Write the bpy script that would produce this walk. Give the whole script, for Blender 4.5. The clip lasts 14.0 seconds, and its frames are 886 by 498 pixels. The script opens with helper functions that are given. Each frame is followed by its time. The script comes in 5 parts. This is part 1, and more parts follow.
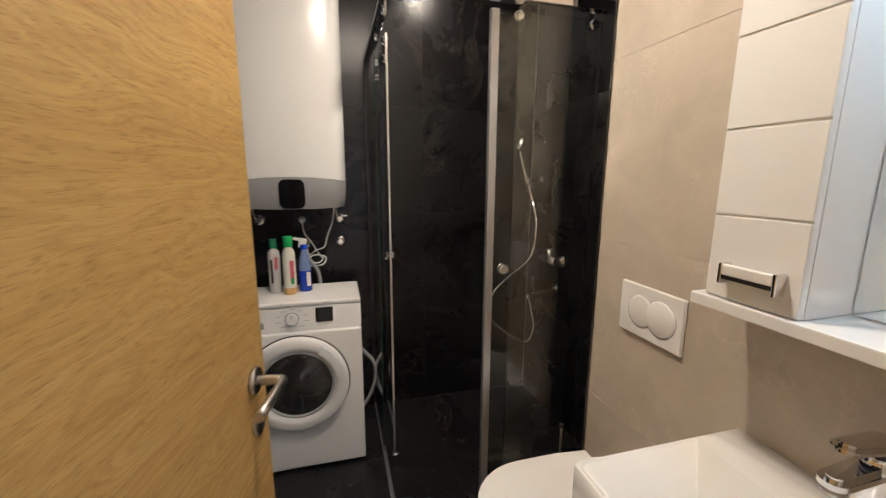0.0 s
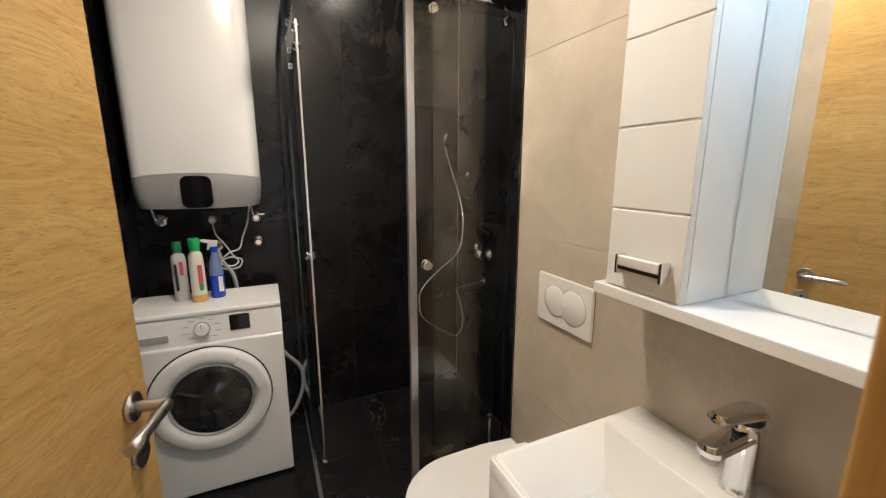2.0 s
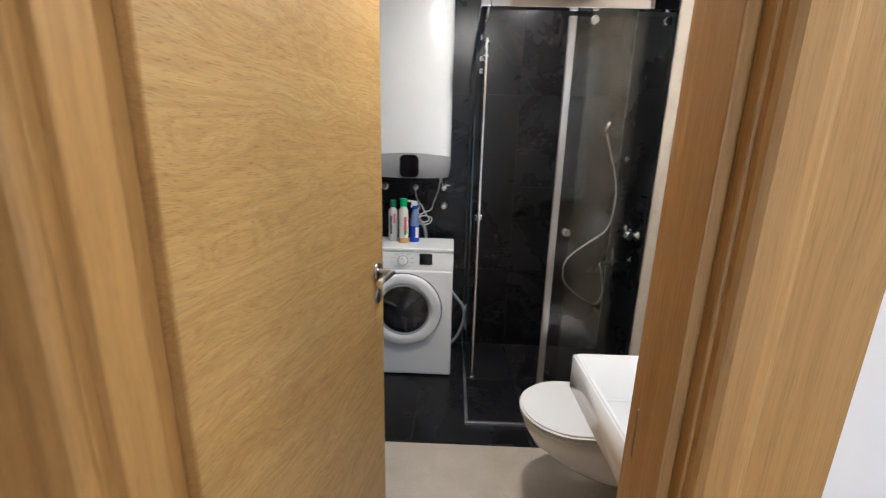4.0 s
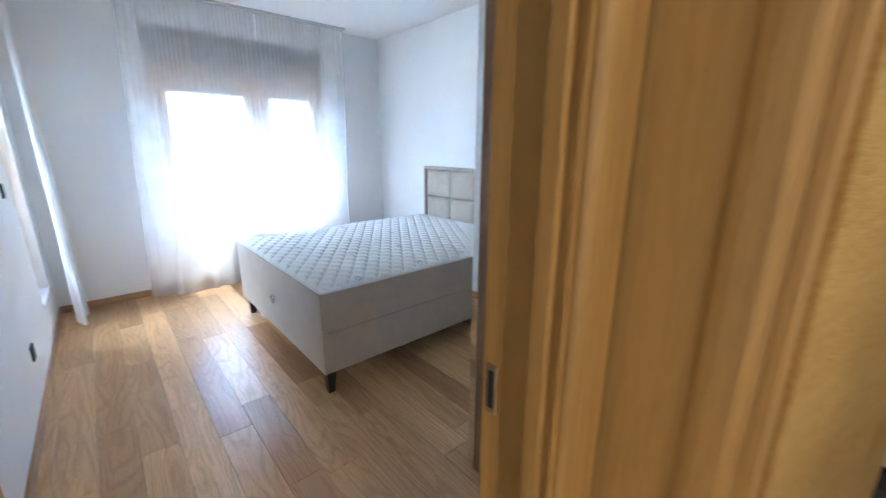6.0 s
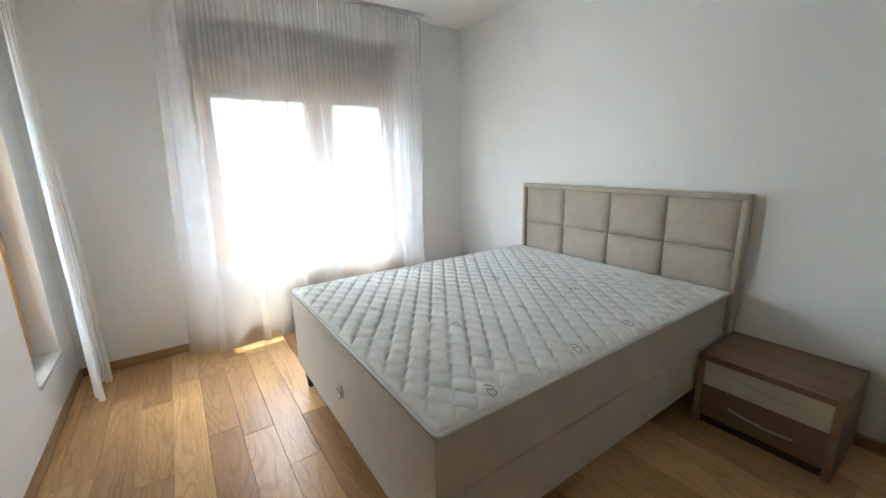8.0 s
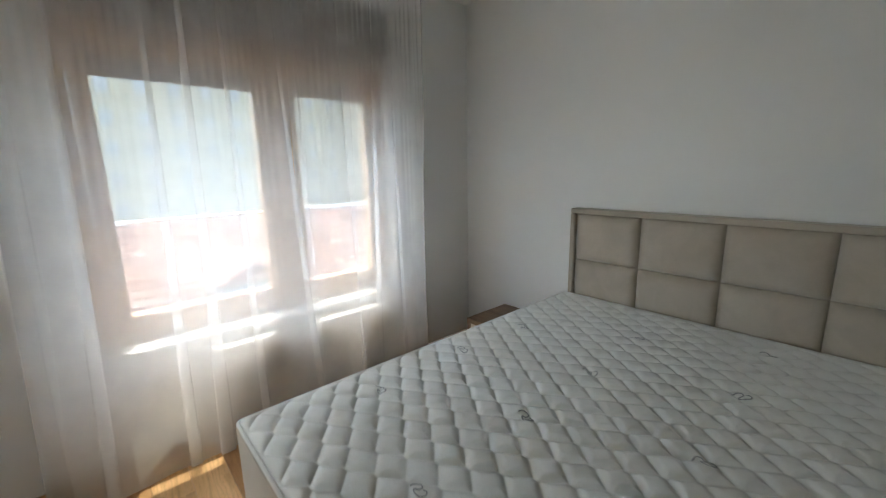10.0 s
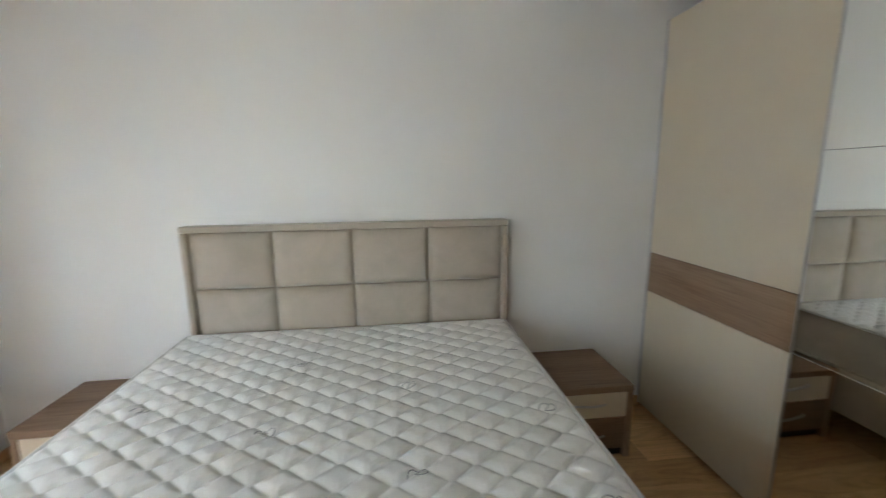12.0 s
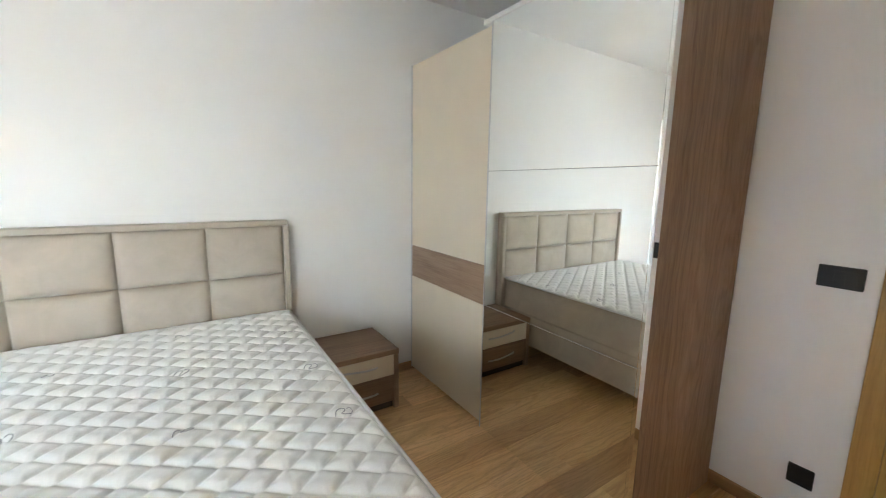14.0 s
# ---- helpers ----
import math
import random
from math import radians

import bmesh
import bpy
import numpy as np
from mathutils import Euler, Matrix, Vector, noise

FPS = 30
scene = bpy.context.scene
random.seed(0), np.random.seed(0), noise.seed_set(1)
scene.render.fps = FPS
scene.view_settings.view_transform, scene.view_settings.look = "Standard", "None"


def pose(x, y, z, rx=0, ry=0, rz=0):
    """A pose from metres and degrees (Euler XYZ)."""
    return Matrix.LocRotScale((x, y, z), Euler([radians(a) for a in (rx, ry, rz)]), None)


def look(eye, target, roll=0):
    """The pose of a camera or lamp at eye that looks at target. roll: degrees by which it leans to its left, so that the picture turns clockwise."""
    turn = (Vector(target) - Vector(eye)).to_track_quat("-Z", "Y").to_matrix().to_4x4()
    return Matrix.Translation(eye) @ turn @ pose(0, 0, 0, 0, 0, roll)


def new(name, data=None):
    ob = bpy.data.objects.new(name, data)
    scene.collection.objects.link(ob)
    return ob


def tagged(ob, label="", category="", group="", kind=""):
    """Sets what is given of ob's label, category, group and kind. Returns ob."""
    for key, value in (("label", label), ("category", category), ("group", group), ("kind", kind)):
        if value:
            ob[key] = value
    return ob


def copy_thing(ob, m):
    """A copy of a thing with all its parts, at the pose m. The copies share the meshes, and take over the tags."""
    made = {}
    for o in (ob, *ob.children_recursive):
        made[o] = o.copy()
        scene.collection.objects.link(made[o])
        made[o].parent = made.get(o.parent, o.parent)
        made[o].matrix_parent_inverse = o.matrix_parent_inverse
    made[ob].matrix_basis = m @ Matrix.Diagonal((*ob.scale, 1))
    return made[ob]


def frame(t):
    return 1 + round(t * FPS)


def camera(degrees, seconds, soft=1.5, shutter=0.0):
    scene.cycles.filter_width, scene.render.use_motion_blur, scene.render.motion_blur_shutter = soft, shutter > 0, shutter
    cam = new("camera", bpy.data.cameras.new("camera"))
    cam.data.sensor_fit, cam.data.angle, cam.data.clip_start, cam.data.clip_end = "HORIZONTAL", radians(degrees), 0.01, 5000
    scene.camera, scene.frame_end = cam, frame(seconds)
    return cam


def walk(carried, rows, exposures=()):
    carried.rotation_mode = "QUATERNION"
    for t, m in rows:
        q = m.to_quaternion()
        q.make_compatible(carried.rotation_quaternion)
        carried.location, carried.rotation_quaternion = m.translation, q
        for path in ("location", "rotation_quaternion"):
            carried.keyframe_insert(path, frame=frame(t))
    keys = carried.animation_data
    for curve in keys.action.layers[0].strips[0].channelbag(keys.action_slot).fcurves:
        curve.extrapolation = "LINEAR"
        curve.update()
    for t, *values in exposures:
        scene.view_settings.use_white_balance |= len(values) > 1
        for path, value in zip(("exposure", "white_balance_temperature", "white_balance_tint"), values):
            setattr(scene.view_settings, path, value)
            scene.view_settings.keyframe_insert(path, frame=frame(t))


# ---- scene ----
cam = camera(97.1, 14.0, soft=1.1, shutter=0.35)
PATH = [
    (0, (0.057, 0.056, 1.418), (0.572, 1.954, 1.053), 0.2),
    (0.5, (0.085, 0.179, 1.436), (0.842, 1.994, 1.07), 0.0),
    (1, (0.117, 0.191, 1.428), (0.993, 1.952, 1.064), 0.0),
    (1.5, (0.125, 0.149, 1.426), (1.008, 1.904, 1.052), -0.0),
    (2, (0.126, 0.061, 1.423), (0.93, 1.85, 1.03), -0.0),
    (4.5, (0.136, -0.521, 1.404), (-0.26, 1.376, 0.909), 1.6),
    (5, (0.08, -0.576, 1.396), (-0.709, 1.19, 0.887), 1.5),
    (5.5, (-0.06, -0.577, 1.396), (-1.214, 0.972, 0.876), 1.1),
    (6, (-0.228, -0.543, 1.382), (-1.683, 0.731, 0.87), 0.2),
    (6.5, (-0.454, -0.457, 1.372), (-2.086, 0.591, 0.885), -0.6),
    (7, (-0.705, -0.381, 1.384), (-2.367, 0.629, 0.914), -0.9),
    (7.5, (-1.012, -0.346, 1.39), (-2.637, 0.724, 0.926), -1.3),
    (8, (-1.292, -0.268, 1.383), (-2.903, 0.827, 0.932), -1.3),
    (10.5, (-2.659, 0.081, 1.421), (-3.979, 1.54, 1.064), -1.4),
    (11, (-2.841, 0.172, 1.426), (-3.651, 1.96, 1.044), -1.4),
    (11.5, (-2.684, 0.220, 1.417), (-3.05, 2.146, 1.02), -1.4),
    (12, (-2.641, 0.222, 1.378), (-2.413, 2.177, 1.022), -0.7),
    (12.5, (-2.655, 0.164, 1.374), (-1.904, 1.984, 1.021), -0.8),
    (13, (-2.619, 0.051, 1.379), (-1.538, 1.699, 1.038), -0.4),
    (13.5, (-2.565, -0.098, 1.387), (-1.373, 1.475, 1.063), 0.4),
    (14, (-2.542, -0.208, 1.38), (-1.471, 1.45, 1.057), 0.9),
]
walk(cam, [(t, look(eye, target, roll)) for t, eye, target, roll in PATH], exposures=[
    (0.0, 5.75, 5700, 10), (1.4, 5.85, 5700, 9), (2.2, 5.9, 5500, 8), (4.5, 6.1, 4850, 8), (5.0, 6.15, 5300, 7), (5.5, 6.1, 5150, 5), (6.0, 5.9, 5400, 2), (6.5, 6.0, 6500, 4), (7.0, 5.8, 6650, 3),
    (7.5, 5.6, 6800, 2), (8.2, 5.4, 7050, 1), (10.4, 4.2, 7350, 2), (11.0, 4.3, 7500, 2), (11.5, 4.55, 7700, 3), (12.0, 5.2, 7400, 3), (12.5, 5.65, 7350, 4), (13.0, 6.0, 7300, 3), (14.0, 6.15, 7250, 3)])

# ---- light ----
world = bpy.data.worlds.new("world")
scene.world = world
world.use_nodes = True
wn = world.node_tree.nodes
sky = wn.new("ShaderNodeTexSky")
sky.sky_type = "NISHITA"
sky.sun_disc = False
sky.sun_elevation, sky.sun_rotation = radians(74), radians(288)
sky.air_density, sky.dust_density = 1.0, 2.5
wn["Background"].inputs["Strength"].default_value = 0.12
world.node_tree.links.new(sky.outputs["Color"], wn["Background"].inputs["Color"])


def lamp(name, kind, m, energy, color, **more):
    data = bpy.data.lights.new(name, kind)
    data.energy, data.color = energy, color
    for key, value in more.items():
        if key == "size":
            data.size = value
        elif key == "size_y":
            data.shape = "RECTANGLE"
            data.size_y = value
        elif key == "angle":
            data.angle = value
        elif key == "radius":
            data.shadow_soft_size = value
    ob = new(name, data)
    ob.matrix_world = m
    return ob


lamp("sun", "SUN", look((-28, 9, 105), (0, 0, 0)), 0.26, (1, 0.97, 0.93), angle=radians(0.6))
WARM = (1.0, 0.80, 0.58)
lamp("bath_downlight_a", "AREA", pose(0.25, 0.95, 2.535), 0.44, WARM, size=0.11)
# second bath lamp is added, not known; it lifts the rear tiles and washing machine
lamp("bath_downlight_b", "AREA", pose(0.62, 1.9, 2.535), 0.14, WARM, size=0.11)
lamp("hall_light", "AREA", pose(1.35, -0.55, 2.535), 0.36, (1.0, 0.80, 0.56), size=0.25)
lamp("cabinet_led", "AREA", pose(0.885, 0.31, 1.994), 0.036, (0.74, 0.91, 1.0), size=0.05, size_y=0.30)
lamp("side_window_daylight", "AREA", look((-4.55, -1.70, 1.45), (-3.68, -0.10, 1.10)), 1.7, (0.92, 0.96, 1.0), size=0.75, size_y=2.0)
# added cool fill lamp; no window or glazed door is known in the hall
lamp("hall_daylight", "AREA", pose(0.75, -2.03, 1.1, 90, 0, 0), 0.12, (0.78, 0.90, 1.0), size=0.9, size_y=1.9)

# ---- materials ----


def tree(name):
    m = bpy.data.materials.new(name)
    m.use_nodes = True
    return m, m.node_tree.nodes, m.node_tree.links, m.node_tree.nodes["Principled BSDF"]


def coords(n, l, scale=(1, 1, 1), rot=(0, 0, 0), kind="Object", shift=False):
    tc, mp = n.new("ShaderNodeTexCoord"), n.new("ShaderNodeMapping")
    mp.inputs["Scale"].default_value, mp.inputs["Rotation"].default_value = scale, rot
    l.new(tc.outputs[kind], mp.inputs["Vector"])
    if shift:
        oi, mul = n.new("ShaderNodeObjectInfo"), n.new("ShaderNodeMath")
        mul.operation = "MULTIPLY"
        mul.inputs[1].default_value = 37.0
        l.new(oi.outputs["Random"], mul.inputs[0])
        l.new(mul.outputs[0], mp.inputs["Location"])
    return mp.outputs["Vector"]


def noise_tex(n, l, vec, scale, detail=4, rough=0.55, distort=0.0):
    t = n.new("ShaderNodeTexNoise")
    t.inputs["Scale"].default_value, t.inputs["Detail"].default_value = scale, detail
    t.inputs["Roughness"].default_value, t.inputs["Distortion"].default_value = rough, distort
    l.new(vec, t.inputs["Vector"])
    return t.outputs["Fac"]


def ramp(n, l, fac, stops):
    r = n.new("ShaderNodeValToRGB")
    while len(r.color_ramp.elements) < len(stops):
        r.color_ramp.elements.new(0.5)
    for e, (at, c) in zip(r.color_ramp.elements, stops):
        e.position, e.color = at, (*c, 1) if len(c) == 3 else c
    l.new(fac, r.inputs["Fac"])
    return r.outputs["Color"]


def mixed(n, l, a, b, fac, mode="MIX"):
    x = n.new("ShaderNodeMix")
    x.data_type, x.blend_type = "RGBA", mode
    for sock, v in ((x.inputs[6], a), (x.inputs[7], b), (x.inputs[0], fac)):
        if hasattr(v, "links"):
            l.new(v, sock)
        elif isinstance(v, tuple):
            sock.default_value = (*v, 1)
        else:
            sock.default_value = v
    return x.outputs[2]


def bumped(n, l, bsdf, height, strength, dist):
    b = n.new("ShaderNodeBump")
    b.inputs["Strength"].default_value, b.inputs["Distance"].default_value = strength, dist
    l.new(height, b.inputs["Height"])
    l.new(b.outputs["Normal"], bsdf.inputs["Normal"])


def plain(name, color, rough=0.5, metal=0.0, var=0.06, scale=6.0, bump=0.0, bscale=300.0, coat=0.0):
    """A painted, moulded or metal surface: two scales of slight variation, and a fine relief."""
    m, n, l, b = tree(name)
    v = coords(n, l)
    big, small = noise_tex(n, l, v, scale, 3), noise_tex(n, l, v, scale * 22, 2)
    dark, light = tuple(c * (1 - var) for c in color), tuple(min(1, c * (1 + var * 0.6)) for c in color)
    c1 = ramp(n, l, big, [(0.3, dark), (0.7, light)])
    c2 = mixed(n, l, c1, tuple(c * (1 - var * 0.8) for c in color), 0.25)
    c3 = mixed(n, l, c1, c2, small)
    l.new(c3, b.inputs["Base Color"])
    rr = ramp(n, l, big, [(0.2, (rough * 0.88,) * 3), (0.8, (min(1, rough * 1.12),) * 3)])
    l.new(rr, b.inputs["Roughness"])
    b.inputs["Metallic"].default_value = metal
    b.inputs["Coat Weight"].default_value = coat
    if bump:
        bumped(n, l, b, noise_tex(n, l, v, bscale, 3), bump, 0.001)
    return m


def wood(name, dark, mid, light, axis, rough=0.42, grain=26.0, along=0.9, shift=True, wavy=0.6, streak=0.5, rings=0.0, warp=0.0, pores=0.0, spread=1.0):
    """Veneer or solid wood with its grain along one axis, wandering by warp metres, with short dark pores."""
    m, n, l, b = tree(name)
    sc = [grain, grain, grain]
    sc[axis] = along
    v = coords(n, l, tuple(sc), shift=shift)
    a = noise_tex(n, l, v, 1.0, 5, 0.62, wavy)
    sc2 = [grain * 7, grain * 7, grain * 7]
    sc2[axis] = along * 5
    f = noise_tex(n, l, coords(n, l, tuple(sc2), shift=shift), 1.0, 3, 0.6)
    sc3 = [grain * 0.16] * 3
    sc3[axis] = along * 0.45
    big = noise_tex(n, l, coords(n, l, tuple(sc3), shift=shift), 1.0, 3, 0.5, 0.8)
    c = ramp(n, l, a, [(0.28, dark), (0.5, mid), (0.74, light)])
    c = mixed(n, l, c, ramp(n, l, f, [(0.35, dark), (0.6, light)]), 0.32)
    c = mixed(n, l, c, ramp(n, l, big, [(0.3, dark), (0.7, light)]), streak * 0.5)
    if rings:
        sc4 = [grain * 0.26] * 3
        sc4[axis] = along * 0.55
        field = noise_tex(n, l, coords(n, l, tuple(sc4), shift=shift), 1.0, 1, 0.4, 0.3)
        mul, sn = n.new("ShaderNodeMath"), n.new("ShaderNodeMath")
        mul.operation, sn.operation = "MULTIPLY", "SINE"
        mul.inputs[1].default_value = 120.0
        l.new(field, mul.inputs[0])
        l.new(mul.outputs[0], sn.inputs[0])
        line = ramp(n, l, sn.outputs[0], [(0.0, (1, 1, 1)), (0.55, (0.93,) * 3), (0.95, (1 - rings, 1 - rings * 1.15, 1 - rings * 1.3))])
        c = mixed(n, l, c, line, 1.0, "MULTIPLY")
    oi = n.new("ShaderNodeObjectInfo")
    tone = ramp(n, l, oi.outputs["Random"], [(0.0, (0.88 - 0.14 * spread, 0.85 - 0.16 * spread, 0.81 - 0.17 * spread)), (0.5, (0.96, 0.95, 0.93)), (1.0, (1.0 + 0.12 * spread, 1.0 + 0.12 * spread, 1.0 + 0.11 * spread))])
    if pores:
        sp = [grain * 15] * 3
        sp[axis] = along * 26
        dash = noise_tex(n, l, coords(n, l, tuple(sp), shift=shift), 1.0, 1, 0.5)
        dark_dash = ramp(n, l, dash, [(0.30, (1 - pores, 1 - pores * 1.15, 1 - pores * 1.3)), (0.42, (1, 1, 1))])
        c = mixed(n, l, c, dark_dash, 1.0, "MULTIPLY")
    if warp:
        base = n.new("ShaderNodeTexCoord")
        lazy = n.new("ShaderNodeMapping")
        ls = [7.0] * 3
        ls[axis] = 3.2
        lazy.inputs["Scale"].default_value = ls
        l.new(base.outputs["Object"], lazy.inputs["Vector"])
        bend = noise_tex(n, l, lazy.outputs["Vector"], 1.0, 2, 0.45)
        amt, comb, add = n.new("ShaderNodeMath"), n.new("ShaderNodeCombineXYZ"), n.new("ShaderNodeVectorMath")
        amt.operation = "MULTIPLY"
        amt.inputs[1].default_value = warp
        l.new(bend, amt.inputs[0])
        for k in range(3):
            if k != axis:
                l.new(amt.outputs[0], comb.inputs[k])
        l.new(base.outputs["Object"], add.inputs[0])
        l.new(comb.outputs[0], add.inputs[1])
        for node in list(n):
            if node.bl_idname == "ShaderNodeMapping" and node != lazy:
                l.new(add.outputs[0], node.inputs["Vector"])
    if shift:
        c = mixed(n, l, c, tone, 1.0, "MULTIPLY")
    l.new(c, b.inputs["Base Color"])
    l.new(ramp(n, l, f, [(0.3, (rough * 1.2,) * 3), (0.7, (rough * 0.85,) * 3)]), b.inputs["Roughness"])
    bumped(n, l, b, f, 0.25, 0.0006)
    return m


def stone(name, base, vein, dark, rough, scale=1.6, amount=0.5, shift=True):
    """Large porcelain tile with clouds and thin veins."""
    m, n, l, b = tree(name)
    v = coords(n, l, shift=shift)
    cloud = noise_tex(n, l, v, scale * 1.7, 6, 0.6, 0.4)
    fine = noise_tex(n, l, v, 140, 2)
    w = noise_tex(n, l, v, scale, 5, 0.55, 1.6)
    d = n.new("ShaderNodeMath")
    d.operation = "SUBTRACT"
    d.inputs[1].default_value = 0.5
    l.new(w, d.inputs[0])
    ab = n.new("ShaderNodeMath")
    ab.operation = "ABSOLUTE"
    l.new(d.outputs[0], ab.inputs[0])
    line = ramp(n, l, ab.outputs[0], [(0.0, (amount,) * 3), (0.006, (amount * 0.35,) * 3), (0.018, (0, 0, 0))])
    gate = ramp(n, l, noise_tex(n, l, v, scale * 1.1, 2), [(0.52, (0, 0, 0)), (0.62, (1, 1, 1))])
    line = mixed(n, l, line, gate, 1.0, "MULTIPLY")
    c = ramp(n, l, cloud, [(0.3, dark), (0.68, base)])
    c = mixed(n, l, c, dark, ramp(n, l, fine, [(0.45, (0, 0, 0)), (0.8, (0.35,) * 3)]))
    c = mixed(n, l, c, vein, line)
    l.new(c, b.inputs["Base Color"])
    l.new(ramp(n, l, cloud, [(0.3, (rough * 0.85,) * 3), (0.7, (rough * 1.15,) * 3)]), b.inputs["Roughness"])
    bumped(n, l, b, fine, 0.12, 0.0005)
    return m


def fabric(name, color, rough=0.85, sheen=0.5, weave=900.0, var=0.12, bump=0.35):
    m, n, l, b = tree(name)
    v = coords(n, l)
    nap = noise_tex(n, l, v, 7, 4, 0.6, 0.8)
    fine = noise_tex(n, l, v, weave, 2)
    c = ramp(n, l, nap, [(0.3, tuple(x * (1 - var) for x in color)), (0.7, tuple(min(1, x * (1 + var)) for x in color))])
    c = mixed(n, l, c, tuple(x * 0.75 for x in color), ramp(n, l, fine, [(0.4, (0, 0, 0)), (0.75, (0.4,) * 3)]))
    l.new(c, b.inputs["Base Color"])
    b.inputs["Roughness"].default_value = rough
    b.inputs["Sheen Weight"].default_value = sheen
    b.inputs["Sheen Roughness"].default_value = 0.4
    bumped(n, l, b, fine, bump, 0.001)
    return m


def clear(name, tint=(1, 1, 1), rough=0.0, ior=1.45):
    m, n, l, b = tree(name)
    b.inputs["Base Color"].default_value = (*tint, 1)
    b.inputs["Roughness"].default_value, b.inputs["IOR"].default_value = rough, ior
    b.inputs["Transmission Weight"].default_value = 1.0
    return m


def voile(name, thin=0.44, thick=0.54):
    """Sheer curtain: fine open weave, part clear, part scattering."""
    m, n, l, b = tree(name)
    out = n["Material Output"]
    tr, tl, df = n.new("ShaderNodeBsdfTransparent"), n.new("ShaderNodeBsdfTranslucent"), n.new("ShaderNodeBsdfDiffuse")
    tl.inputs["Color"].default_value = df.inputs["Color"].default_value = (0.96, 0.96, 0.955, 1)
    a, c = n.new("ShaderNodeMixShader"), n.new("ShaderNodeMixShader")
    a.inputs[0].default_value = 0.5
    l.new(tl.outputs[0], a.inputs[1])
    l.new(df.outputs[0], a.inputs[2])
    v = coords(n, l)
    w = noise_tex(n, l, v, 5, 3)
    cover = ramp(n, l, w, [(0.2, (thin,) * 3), (0.8, (thick,) * 3)])
    l.new(cover, c.inputs[0])
    l.new(tr.outputs[0], c.inputs[1])
    l.new(a.outputs[0], c.inputs[2])
    l.new(c.outputs[0], out.inputs["Surface"])
    return m


PLASTER = plain("plaster", (0.87, 0.87, 0.865), 0.75, var=0.025, scale=2.0, bump=0.05, bscale=260)
CEIL = plain("ceiling_paint", (0.87, 0.87, 0.865), 0.85, var=0.02, scale=2.0, bump=0.08, bscale=260)
OAK_FLOOR = wood("oak_floor", (0.52, 0.285, 0.12), (0.68, 0.41, 0.195), (0.79, 0.515, 0.27), 0, 0.34, 22, 1.1, True, 1.2, 0.7, 0.14, 0.05, 0.20, 1.25)
OAK_DOOR = wood("oak_veneer_door", (0.38, 0.215, 0.058), (0.51, 0.32, 0.10), (0.60, 0.405, 0.15), 0, 0.42, 34, 1.6, False, 1.2, 0.7, 0.09, 0.10, 0.26)
OAK_FRAME = wood("oak_veneer_frame", (0.32, 0.172, 0.046), (0.43, 0.246, 0.070), (0.50, 0.300, 0.095), 2, 0.45, 42, 0.7, False, 0.4, 0.35, 0.0, 0.02, 0.15)
OAK_TRIM = wood("oak_skirting", (0.30, 0.165, 0.07), (0.38, 0.22, 0.10), (0.46, 0.28, 0.13), 0, 0.45, 42, 0.9, False, 0.4, 0.5)
OAK_TRIM_Y = wood("oak_skirting_y", (0.30, 0.165, 0.07), (0.38, 0.22, 0.10), (0.46, 0.28, 0.13), 1, 0.45, 42, 0.9, False, 0.4, 0.5)
WALNUT_V = wood("grey_walnut_vertical", (0.19, 0.11, 0.063), (0.32, 0.20, 0.125), (0.43, 0.29, 0.195), 2, 0.5, 15, 0.6, False, 1.2, 1.0, 0.16, 0.09, 0.12)
WALNUT_H = wood("grey_walnut_horizontal", (0.13, 0.072, 0.042), (0.26, 0.16, 0.10), (0.35, 0.23, 0.15), 0, 0.5, 24, 1.0, False, 1.0, 0.8)
WALNUT_Y = wood("grey_walnut_stripe", (0.18, 0.105, 0.062), (0.31, 0.20, 0.13), (0.41, 0.28, 0.19), 1, 0.5, 24, 1.0, False, 1.0, 0.8)
WIN_WOOD = wood("window_oak", (0.36, 0.19, 0.075), (0.46, 0.26, 0.11), (0.54, 0.33, 0.16), 2, 0.4, 40, 0.8, False, 0.5, 0.5)
CREAM = plain("cream_laminate", (0.70, 0.62, 0.50), 0.42, var=0.02, bump=0.05)
MIRROR = plain("mirror_silver", (0.90, 0.92, 0.91), 0.015, 1.0, var=0.0)
ALU = plain("brushed_aluminium", (0.58, 0.58, 0.60), 0.36, 1.0, var=0.05, scale=20)
CHROME = plain("chrome", (0.78, 0.78, 0.79), 0.07, 1.0, var=0.02)
STEEL = plain("satin_steel", (0.50, 0.48, 0.45), 0.3, 1.0, var=0.05, scale=30)
DARKMETAL = plain("dark_anodised", (0.05, 0.052, 0.06), 0.3, 0.8, var=0.1)
BLACK = plain("black_plastic", (0.014, 0.014, 0.016), 0.55, var=0.1)
GLOSSBLACK = plain("black_glass", (0.006, 0.006, 0.008), 0.06, var=0.0)
RUBBER = plain("black_rubber", (0.012, 0.012, 0.012), 0.7, var=0.1)
CERAMIC = plain("white_ceramic", (0.80, 0.79, 0.77), 0.08, var=0.01, coat=0.3)
WHITEPL = plain("white_plastic", (0.74, 0.73, 0.71), 0.32, var=0.02)
ENAMEL = plain("white_enamel", (0.80, 0.80, 0.79), 0.22, var=0.015, coat=0.2)
GREYPL = plain("grey_plastic", (0.36, 0.37, 0.38), 0.35, var=0.04)
BASEGREY = plain("light_grey_plastic", (0.34, 0.345, 0.35), 0.3, var=0.02)
SATIN = plain("satin_nickel", (0.74, 0.73, 0.71), 0.25, 0.9, var=0.03)
LACQUER = plain("white_lacquer", (0.82, 0.83, 0.83), 0.12, var=0.01, coat=0.4)
